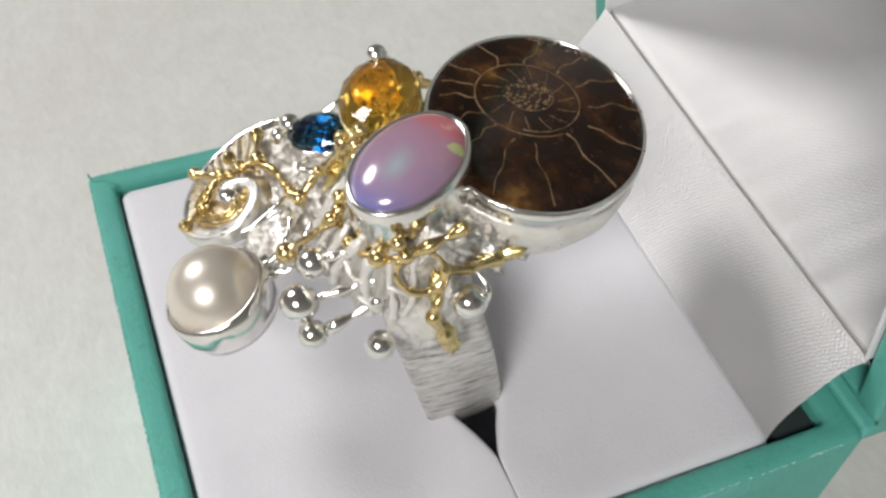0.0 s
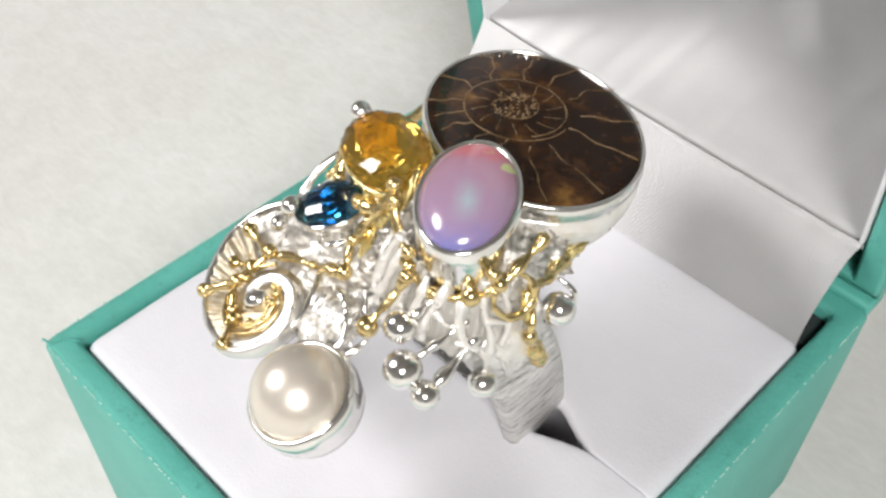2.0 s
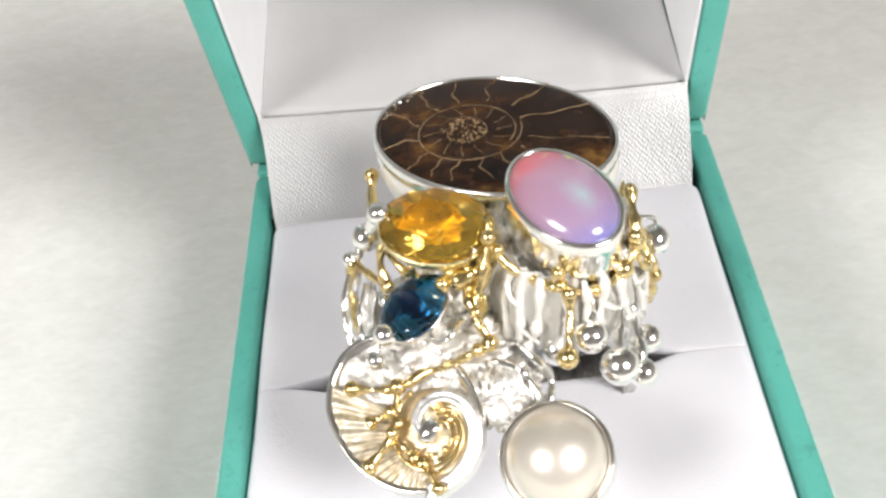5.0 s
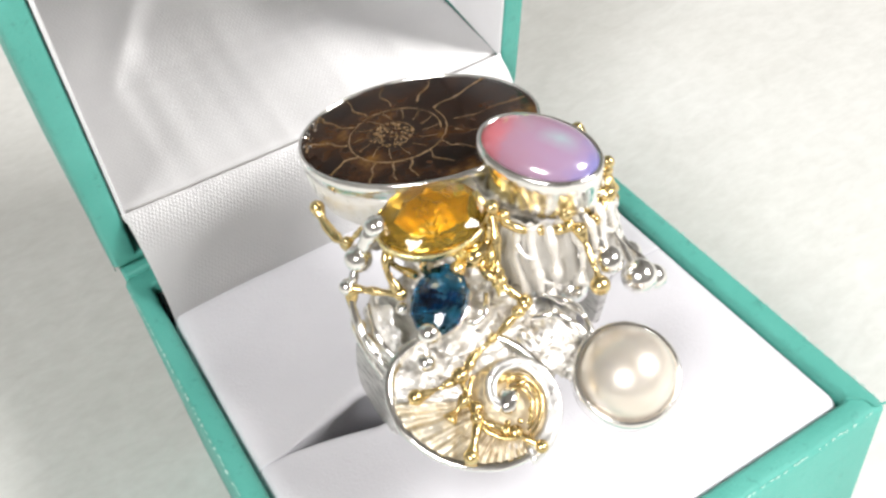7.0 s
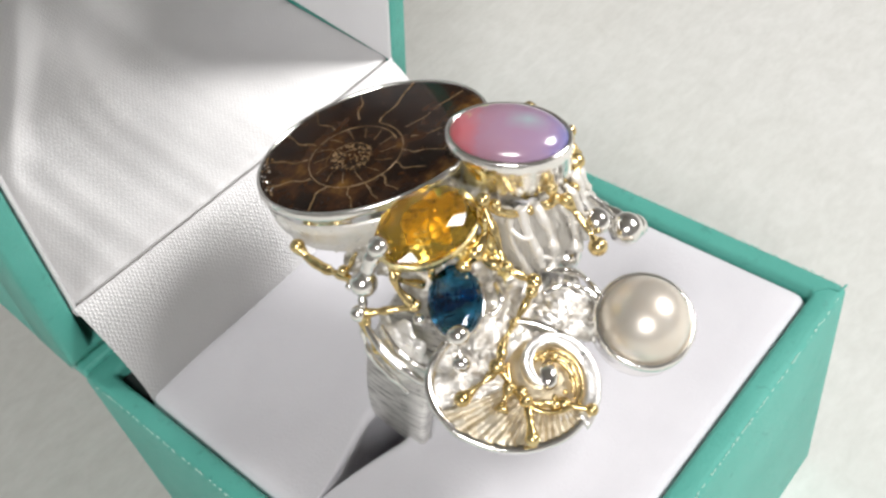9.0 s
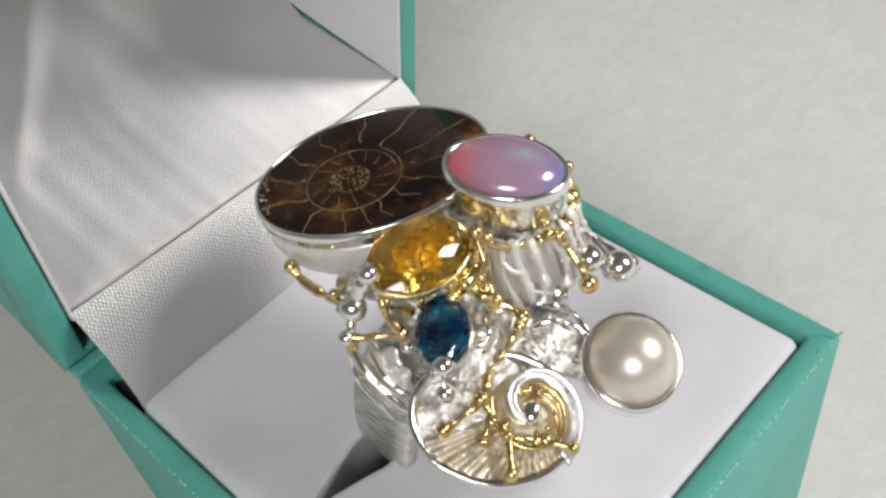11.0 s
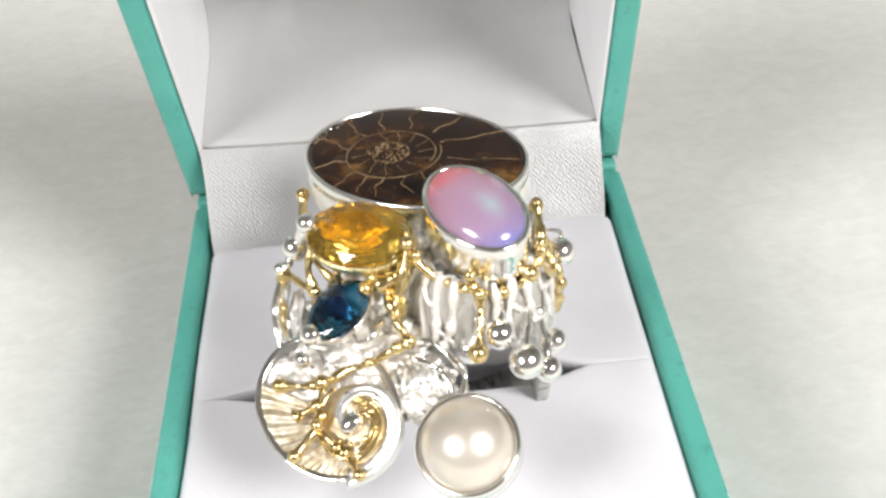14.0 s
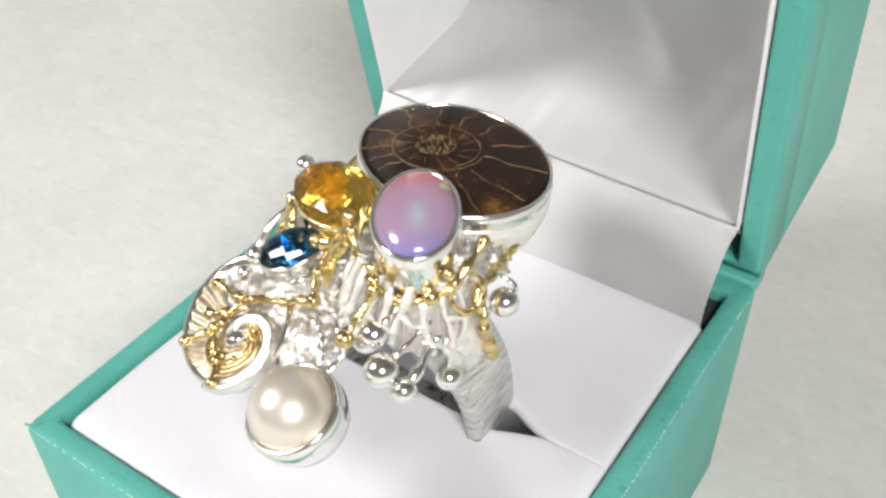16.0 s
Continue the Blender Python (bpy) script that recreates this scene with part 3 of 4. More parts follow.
part("cushion_half", cushion_half(2.22, 1), CUSHION, cushion)

# ---- the ring ----
ring = thing("cocktail_ring", (0.0, -0.3, -0.9), "silver and gold gemstone ring standing in a white cushion slot", "ring")

# band: tilted a little forwards
AXIS = Vector((0, 0.977, 0.21)).normalized()
RISE = Vector((0, -0.21, 0.977)).normalized()
CENTRE = Vector((0.0, -0.33, 0.36))


def make_shank():
    bm = fresh()
    seg, rows = 96, []
    for j in range(seg):
        t = 2 * math.pi * j / seg
        out = math.cos(t) * Vector((1, 0, 0)) + math.sin(t) * RISE
        out *= (abs(math.cos(t)) ** 2.7 + abs(math.sin(t)) ** 2.7) ** (-1 / 2.7)
        half = 0.36 + 0.03 * math.sin(t)
        ring_v = []
        for off, w in ((1.19, -1), (1.225, -0.9), (1.235, -0.45), (1.24, 0), (1.235, 0.45), (1.225, 0.9), (1.19, 1), (1.10, 1), (1.08, 0), (1.10, -1)):
            r = off + 0.012 * noise.noise(Vector((3 * math.cos(t), 3 * math.sin(t), w * 2)))
            ring_v.append(bm.verts.new(CENTRE + r * out + w * half * AXIS))
        rows.append(ring_v)
    for j in range(seg):
        p, q = rows[j], rows[(j + 1) % seg]
        for i in range(10):
            bm.faces.new((p[i], q[i], q[(i + 1) % 10], p[(i + 1) % 10]))
    bmesh.ops.recalc_face_normals(bm, faces=bm.faces)
    return bm


part("band", make_shank(), BAND, ring, "wide silver band with hammered scratches")

# ammonite slice in its bezel
AM_C, AM_F = Vector((0.10, 0.66, 2.24)), frame_of((0.0, 0.13, 0.99), (0.818, -0.573, 0))
AM_A, AM_B = 1.085, 0.875
fossil = part("ammonite_slice", lathe(fresh(), AM_C, AM_F, [(0, -0.16), (0, 0.0), (-0.012, 0.018), (-0.05, 0.026), (-0.5, 0.034)], 72, AM_A, AM_B), FOSSIL, ring, "polished dark brown ammonite fossil slice")
part("ammonite_bezel", lathe(fresh(), AM_C, AM_F, [(-0.002, 0.022), (0.012, 0.030), (0.028, 0.018), (0.040, -0.05), (0.015, -0.09), (0.02, -0.12), (-0.004, -0.17)], 72, AM_A, AM_B, 0.0, True), SILVER, ring, "polished silver bezel")
part("ammonite_cup", lathe(fresh(), AM_C, AM_F, [(0.0, -0.125), (0.022, -0.15), (0.022, -0.26), (0.0, -0.38), (-0.05, -0.49), (-0.13, -0.58), (-0.25, -0.65), (-0.40, -0.68), (-0.42, -0.60), (-0.12, -0.44), (-0.02, -0.20)], 72, AM_A, AM_B, 0.025, True), ROUGH_SILVER, ring, "smooth silver cup under the fossil")


def on_fossil(x, y, lift=0.036):
    """A point on the slice's face over the plan point x, y."""
    n = AM_F.col[2]
    z = AM_C.z - ((x - AM_C.x) * n.x + (y - AM_C.y) * n.y) / n.z
    return Vector((x, y, z)) + lift * n


WHORL = Vector((-0.11, 0.68, 0))
bm = fresh()
coil = []
for i in range(64):
    t = -0.55 + 2 * math.pi * 1.12 * i / 63
    r = 0.405 + 0.06 * i / 63
    coil.append(on_fossil(WHORL.x + r * math.cos(t), WHORL.y + r * math.sin(t), 0.03))
tube(bm, coil, 0.0065, 1, 6, 0.5)
part("whorl_line", bm, SUTURE, fossil, "thin tan spiral line")
bm = fresh()
coil = []
for i in range(60):
    t = 0.6 + 2 * math.pi * 1.3 * i / 59
    r = 0.10 + 0.14 * i / 59
    coil.append(on_fossil(WHORL.x - 0.04 + r * math.cos(t), WHORL.y + r * math.sin(t), 0.032))
tube(bm, coil, 0.0035, 1, 6, 0.5)
part("whorl_line", bm, SUTURE, fossil, "thin tan spiral line")
SUTURES = [
    [(0.30, 1.02), (0.47, 1.16), (0.66, 1.36)], [(0.35, 0.80), (0.62, 0.86), (0.98, 0.92)], [(0.40, 0.50), (0.70, 0.44), (1.06, 0.36)],
    [(0.08, 1.14), (0.10, 1.35), (0.22, 1.58)], [(-0.17, 1.14), (-0.20, 1.35), (-0.18, 1.58)], [(-0.36, 1.06), (-0.47, 1.22), (-0.54, 1.40)],
    [(-0.54, 0.83), (-0.68, 0.98), (-0.80, 1.13)], [(-0.55, 0.60), (-0.70, 0.60), (-0.86, 0.52)], [(-0.47, 0.40), (-0.58, 0.28), (-0.66, 0.16)],
    [(-0.35, 0.29), (-0.43, 0.17), (-0.45, 0.05)], [(-0.20, 0.24), (-0.27, 0.12), (-0.28, -0.04)], [(-0.02, 0.24), (-0.02, 0.10), (0.06, -0.06)],
    [(0.14, 0.28), (0.22, 0.12), (0.32, -0.06)], [(0.32, 0.36), (0.56, 0.12), (0.84, -0.05)],
]
for k, line in enumerate(SUTURES):
    # each suture sways like a lobed leaf edge
    pts = smooth_line([(x, y, 0) for x, y in line], 8)
    d = (pts[-1] - pts[0]).normalized()
    side = Vector((-d.y, d.x, 0))
    n = len(pts) - 1
    pts = [p + side * (0.075 * min(0.45, (pts[-1] - pts[0]).length) * math.sin(2 * math.pi * 1.0 * i / n + 1.3 * k) * math.sin(math.pi * min(1, 1.3 * i / n)) + 0.006 * noise.noise(Vector((i * 0.3, k * 3.1, 0)))) for i, p in enumerate(pts)]
    bm = fresh()
    tube(bm, [on_fossil(p.x, p.y, 0.0295) for p in pts], [0.010] + [0.0062] * 5 + [0.0045] * 6, 2, 6, 0.7, k)
    part("suture_line", bm, SUTURE, fossil)
rng = random.Random(5)
for i in range(14):
    t = -0.55 + i * 0.45
    bm = fresh()
    pts = []
    for k in range(4):
        r = 0.24 + 0.05 * k
        pts.append(on_fossil(WHORL.x + r * math.cos(t + 0.05 * k), WHORL.y + r * math.sin(t + 0.05 * k), 0.031))
    tube(bm, pts, 0.0045, 3, 5)
    part("suture_line", bm, SUTURE, fossil)
for i in range(110):
    t, r = rng.uniform(0, 6.28), 0.20 * math.sqrt(rng.random())
    bm = fresh()
    bmesh.ops.create_icosphere(bm, subdivisions=1, radius=rng.uniform(0.006, 0.014), matrix=Matrix.Translation(on_fossil(WHORL.x - 0.04 + r * math.cos(t), WHORL.y + r * math.sin(t), 0.034)) @ Matrix.Rotation(t * 3, 4, "X"))
    part("crystal", bm, SUTURE, fossil, "", False)

for i in range(36):
    u, w = rng.uniform(2.75, 3.45), rng.uniform(0.90, 0.985)
    p = AM_C + AM_F @ Vector((AM_A * w * math.cos(u), AM_B * w * math.sin(u), 0.024))
    bm = fresh()
    bmesh.ops.create_icosphere(bm, subdivisions=1, radius=rng.uniform(0.007, 0.017), matrix=Matrix.Translation(p) @ Matrix.Rotation(u * 9, 4, "X"))
    part("crystal", bm, SUTURE if i % 3 else SILVER, fossil, "", False)

# opal
OP_C, OP_F = Vector((0.558, -0.606, 2.59)), frame_of((0.033, -0.121, 0.992), (0.511, -0.851, -0.12))
OPAL = make_opal(OP_C - Vector((0.0, -0.3, -0.9)) + Vector((0, 0, 0)), OP_F.col[0], OP_F.col[1])
part("opal_cabochon", dome(fresh(), OP_C, OP_F, 0.50, 0.345, 0.175, skirt=0.1), OPAL, ring, "milky pink and lilac opal cabochon")
part("opal_bezel", lathe(fresh(), OP_C, OP_F, [(-0.006, 0.03), (0.02, 0.035), (0.04, 0.02), (0.045, -0.10), (0.05, -0.32), (0.08, -0.50), (-0.06, -0.50), (-0.03, -0.1)], 64, 0.50, 0.345, 0.012, True), SILVER, ring, "polished silver bezel")

# citrine
CI_C, CI_F = Vector((-0.442, -0.493, 2.33)), frame_of((-0.057, -0.233, 0.971), (0.966, -0.258, -0.005))
part("citrine", facet_gem(fresh(), CI_C, CI_F, 0.465, 0.335, 0.105, 0.33, 13), CITRINE, ring, "faceted oval amber citrine", False)
part("citrine_cup", lathe(fresh(), CI_C, CI_F, [(-0.004, -0.03), (0.010, -0.05), (0.002, -0.12), (-0.07, -0.24), (-0.22, -0.40), (-0.30, -0.40), (-0.24, -0.355), (-0.12, -0.19), (-0.04, -0.09), (-0.015, -0.05)], 48, 0.465, 0.335, 0.02, True), BRIGHT_GOLD, ring, "gold cup setting")

# topaz
TO_C, TO_F = Vector((-0.680, -0.915, 1.865)), frame_of((-0.25, -0.12, 0.96), (-0.72, -0.67, -0.20))
part("topaz", long_gem(fresh(), TO_C, TO_F, 0.325, 0.24, 0.14, 0.23), TOPAZ, ring, "faceted deep blue topaz", False)
part("topaz_cup", lathe(fresh(), TO_C, TO_F, [(0.0, -0.04), (0.02, -0.06), (-0.02, -0.16), (-0.10, -0.26), (-0.16, -0.26), (-0.06, -0.15), (-0.02, -0.05)], 40, 0.295, 0.23, 0.02, True), SILVER, ring, "silver cup setting")

# pearl
PE_C, PE_F = Vector((0.301, -2.101, 1.39)), frame_of((-0.143, -0.359, 0.922), (1, 0, 0))
part("pearl", ball(fresh(), PE_C, 0.378, None, 48), PEARL, ring, "round cream pearl with soft lustre")
part("pearl_bezel", lathe(fresh(), PE_C, PE_F, [(0.006, 0.035), (0.025, 0.045), (0.05, 0.03), (0.06, -0.05), (0.055, -0.18), (0.02, -0.30), (-0.10, -0.37), (-0.2, -0.39), (-0.2, -0.36), (0.0, -0.2)], 64, 0.378, 0.378, 0.006, True), SILVER, ring, "polished silver cup round the pearl")

# shell-shaped silver dish with a spiral ridge
DI_C, DI_F = Vector((-0.822, -1.55, 1.36)), frame_of((-0.16, -0.38, 0.91), (0.633, -0.757, -0.164))
dish = part("shell_dish", lathe(fresh(), DI_C, DI_F, [(0.0, 0.05), (0.03, 0.045), (0.04, 0.0), (0.02, -0.10), (-0.12, -0.15), (-0.3, -0.15), (-0.3, -0.05), (-0.06, -0.02), (-0.03, 0.03)], 72, 0.68, 0.535, 0.02, True), SILVER, ring, "polished silver shell-shaped dish")


def on_dish(x, y, lift=0.0):
    n = DI_F.col[2]
    z = DI_C.z - ((x - DI_C.x) * n.x + (y - DI_C.y) * n.y) / n.z
    return Vector((x, y, z)) + lift * n


bm = fresh()
rows = []
for i in range(22):
    k = i / 21
    row = []
    for j in range(132):
        t = 2 * math.pi * j / 132
        q = Vector((math.cos(t) * k, math.sin(t) * k, 2))
        row.append(bm.verts.new(DI_C + DI_F @ Vector((0.655 * k * math.cos(t), 0.51 * k * math.sin(t), -0.03 + 0.03 * k + 0.03 * noise.noise(q * 5) + 0.016 * noise.noise(q * 17)))))
    rows.append(row)
for p, q in zip(rows, rows[1:]):
    for j in range(132):
        bm.faces.new((p[j], p[(j + 1) % 132], q[(j + 1) % 132], q[j]))
part("dish_floor", bm, RETICULATED, dish, "crystalline silver floor of the dish")
SPIRAL = Vector((-0.575, -1.72, 0))


def to_edge(t):
    """How far the dish's inner edge lies from the spiral's heart in the plan direction t."""
    r = 0.2
    while r < 1.2:
        q = on_dish(SPIRAL.x + r * math.cos(t), SPIRAL.y + r * math.sin(t)) - DI_C
        if (q.dot(DI_F.col[0]) / 0.65) ** 2 + (q.dot(DI_F.col[1]) / 0.505) ** 2 > 1:
            break
        r += 0.01
    return r


# ribbed gilt fan between the two upper rods and the tip of the dish
bm = fresh()
rows = []
for j in range(150):
    t = math.radians(150 + 122 * j / 149)
    reach = to_edge(t)
    rib = math.sin(j / 149 * math.pi * 34 + 2.5 * noise.noise(Vector((j * 0.04, 0, 3))))
    row = []
    for i in range(10):
        k = i / 9
        r = 0.26 + (reach - 0.26) * k
        lift = 0.012 + 0.03 * k * k + 0.020 * rib * min(1, 2.2 * k) * (1 - 0.4 * k) + 0.018 * noise.noise(Vector((t * 4, k * 5, 1)))
        row.append(bm.verts.new(on_dish(SPIRAL.x + r * math.cos(t), SPIRAL.y + r * math.sin(t), lift)))
    rows.append(row)
for p, q in zip(rows, rows[1:]):
    for i in range(9):
        bm.faces.new((p[i], q[i], q[i + 1], p[i + 1]))
part("gilt_fan", bm, GILT, dish, "ribbed pale gilt fan inside the dish")


def spiral_point(k, start, turns, r0, r1, inset=0.0, lift=0.0):
    t = math.radians(start) + 2 * math.pi * turns * k
    r = r0 + (r1 - r0) * k ** 0.85 - inset
    return on_dish(SPIRAL.x + r * math.cos(t), SPIRAL.y + 0.97 * r * math.sin(t), lift), Vector((math.cos(t), math.sin(t), 0))


# the snail: a flat-topped band that narrows towards its heart
bm = fresh()
rings = []
for i in range(91):
    k = i / 90
    p, out = spiral_point(k, -104, 0.86, 0.445, 0.085)
    n = DI_F.col[2]
    out = (out - out.dot(n) * n).normalized()
    w = 0.072 - 0.034 * k
    h = 0.055 + 0.085 * min(1, 2 * k) + 0.03 * k
    worn = 1 + 0.10 * noise.noise(Vector((k * 14, 3, 0)))
    rings.append([bm.verts.new(p + w * worn * a * out + h * b * n) for a, b in ((-1.0, -0.3), (-1.0, 0.75), (-0.8, 0.97), (-0.35, 0.92), (0.25, 0.90), (0.72, 1.0), (1.0, 0.78), (1.12, -0.3))])
for p, q in zip(rings, rings[1:]):
    for j in range(7):
        bm.faces.new((p[j], q[j], q[j + 1], p[j + 1]))
bm.faces.new(rings[0])
bm.faces.new(rings[-1][::-1])
bmesh.ops.recalc_face_normals(bm, faces=bm.faces)
part("spiral_band", bm, SATIN_SILVER, dish, "flat-topped silver spiral band")
part("spiral_floor", lump(fresh(), on_dish(-0.565, -1.74, 0.012), DI_F, (0.36, 0.34, 0.05), 0.1, 3.0, 5, 3), BRONZE, dish, "bronze gold channel inside the spiral")


def spiral_wire(start, turns, r0, r1, inset, lift, radius):
    pts = [spiral_point(i / 39, start, turns, r0, r1, inset, lift + 0.03 * i / 39)[0] for i in range(40)]
    part("spiral_wire", tube(fresh(), pts, radius, 1, 8, 0.2), GOLD, dish, "thin gold wire along the spiral")


spiral_wire(-95, 0.50, 0.40, 0.20, 0.075, 0.075, 0.016)
spiral_wire(-95, 0.46, 0.40, 0.20, 0.115, 0.085, 0.014)
spiral_wire(-90, 0.40, 0.40, 0.20, 0.155, 0.09, 0.014)
spiral_wire(118, 0.38, 0.33, 0.31, 0.0, 0.09, 0.020)
for dx, dy, r in ((0.09, 0.10, 0.034), (0.13, 0.03, 0.036), (0.02, 0.13, 0.028), (0.17, -0.10, 0.026), (0.08, -0.17, 0.026), (-0.04, -0.19, 0.026), (-0.13, -0.15, 0.026)):
    part("gold_bead", ball(fresh(), on_dish(SPIRAL.x + dx, SPIRAL.y + dy, 0.125), r, None, 12), GOLD, dish, "small gold granule")
part("spiral_core", lump(fresh(), on_dish(-0.605, -1.745, 0.115), DI_F, (0.085, 0.115, 0.07), 0.12, 1.5, 3, 3), SILVER, dish, "bright silver drop at the heart of the spiral")

# cast silver mass and petals that carry the settings
TILT = (-0.15, -0.40, 0.90)
CAST = [
    ("cast_plate", (-0.48, -1.12, 1.50), TILT, (1, 0, 0), (0.52, 0.34, 0.14), 0.28, 2.6),
    ("cast_plate", (-0.05, -1.50, 1.44), TILT, (1, 0.2, 0), (0.30, 0.26, 0.10), 0.35, 3.2),
    ("cast_neck", (0.10, -1.80, 1.30), TILT, (0.5, -1, 0), (0.24, 0.14, 0.12), 0.35, 3.0),
    ("cast_core", (0.52, -0.60, 1.80), (0, -0.2, 1), (1, 0, 0), (0.46, 0.40, 0.30), 0.25, 2.0),
    ("cast_core", (0.05, 0.28, 1.72), (0, 0.1, 1), (1, 0, 0), (0.86, 0.58, 0.24), 0.22, 2.0),
    ("cast_core", (-0.30, -0.50, 1.72), (0, -0.2, 1), (1, 0, 0), (0.42, 0.40, 0.26), 0.25, 2.0),
    ("cast_core", (0.10, -0.42, 2.02), (0, -0.2, 1), (0, 1, 0), (0.40, 0.20, 0.22), 0.25, 2.4),
    ("cast_core", (0.98, -0.62, 2.06), (1, -0.3, 0.2), (0, -1, 0), (0.34, 0.26, 0.14), 0.28, 2.4),
    ("cast_core", (0.80, -0.16, 1.96), (0.4, 0, 1), (1, 0, 0), (0.32, 0.32, 0.20), 0.28, 2.4),
    ("cast_shoulder", (1.10, -0.62, 1.52), (1, 0, 0.2), (0, -0.3, 1), (0.36, 0.30, 0.10), 0.35, 2.6),
    ("cast_shoulder", (-1.10, -0.55, 1.36), (-1, 0, 0.2), (0, -0.3, 1), (0.32, 0.30, 0.08), 0.35, 2.6),
]
for i, (name, c, normal, along, size, amp, freq) in enumerate(CAST):
    part(name, lump(fresh(), c, frame_of(normal, along), size, amp, freq, 7.3 * i, 5 if name in ("cast_plate", "cast_neck", "cast_core") else 4), RETICULATED if name in ("cast_plate", "cast_neck", "cast_core") else ROUGH_SILVER, ring, "lumpy cast silver")

for i in range(8):
    x = -0.26 + 0.058 * i
    pts = [(x + 0.03 * k + 0.01 * (i % 3), -1.34 - 0.30 * k, 1.44 + (0.15 * (x + 0.05) + 0.4 * (0.16 - 0.30 * k)) / 0.9 + 0.10 - 0.05 * (2 * k - 1) ** 2) for k in (0.0, 0.35, 0.7, 1.0)]
    part("flute", tube(fresh(), pts, [0.012, 0.024, 0.022, 0.010], 5, 6, 0.6, 3.7 * i), SATIN_SILVER, ring, "narrow melted silver flute")

# fluted apron below the opal: a cast sheet with upright melted ridges and hollows between them


def apron_point(a, k, lift=0.0):
    """a: degrees round the opal, -90 at the front; k: 0 at the bezel, 1 at the foot."""
    t = math.radians(a)
    rx, ry = 0.50 + 0.13 * k + 0.05 * math.sin(math.pi * k) + lift, 0.47 + 0.22 * k + 0.05 * math.sin(math.pi * k) + lift
    return Vector((0.56 - 0.04 * k + rx * math.cos(t), -0.58 - 0.03 * k + ry * math.sin(t), 2.20 - 0.62 * k))


RIDGES = [-196, -178, -160, -143, -129, -113, -97, -84, -67, -50, -33, -15, 4]
bm = fresh()
rows = []
for j in range(181):
    a = -204 + 216 * j / 180
    near = min(abs(a - r - 5 * math.sin(r)) for r in RIDGES)
    foot = 0.82 + 0.18 * math.cos(near / 9) + 0.10 * noise.noise(Vector((a * 0.05, 0, 7)))
    row = []
    for i in range(19):
        k = i / 18 * foot
        dent = 0.035 * math.exp(-(near / 3.4) ** 2) - 0.02
        row.append(bm.verts.new(apron_point(a, k, dent + 0.03 * noise.noise(Vector((a * 0.07, k * 4, 2))) + 0.012 * noise.noise(Vector((a * 0.3, k * 15, 4))))))
    rows.append(row)
for p, q in zip(rows, rows[1:]):
    for i in range(18):
        bm.faces.new((p[i], q[i], q[i + 1], p[i + 1]))
bmesh.ops.solidify(bm, geom=bm.faces, thickness=0.05)
part("cast_apron", bm, FROSTED, ring, "fluted cast silver apron below the opal")
rng = random.Random(21)
for i, a in enumerate(RIDGES):
    lean, low = rng.uniform(-7, 7), rng.uniform(0.78, 1.08)
    pts = [apron_point(a + lean * k + 3 * math.sin(5 * k + i), k, 0.03 + 0.02 * math.sin(3 * k + i)) for k in (0.02, 0.2, 0.4, 0.6, 0.8 * low, low)]
    part("ridge", tube(fresh(), pts, [0.03, 0.04, 0.028, 0.042, 0.034, 0.05], 6, 8, 0.7, 2.3 * i), ROUGH_SILVER, ring, "melted silver ridge")
for i, (a, k, w) in enumerate(((-186, 0.45, 9), (-136, 0.30, 8), (-120, 0.75, 8), (-90, 0.5, 7), (-58, 0.42, 9), (-42, 0.8, 8), (-24, 0.5, 9))):
    pts = [apron_point(a - w, k - 0.06, 0.03), apron_point(a, k + 0.05 * math.sin(i * 2.0), 0.045), apron_point(a + w, k + 0.08, 0.03)]
    part("ridge", tube(fresh(), pts, [0.03, 0.024, 0.03], 6, 8, 0.7, 5.1 * i), ROUGH_SILVER, ring, "melted silver ridge")

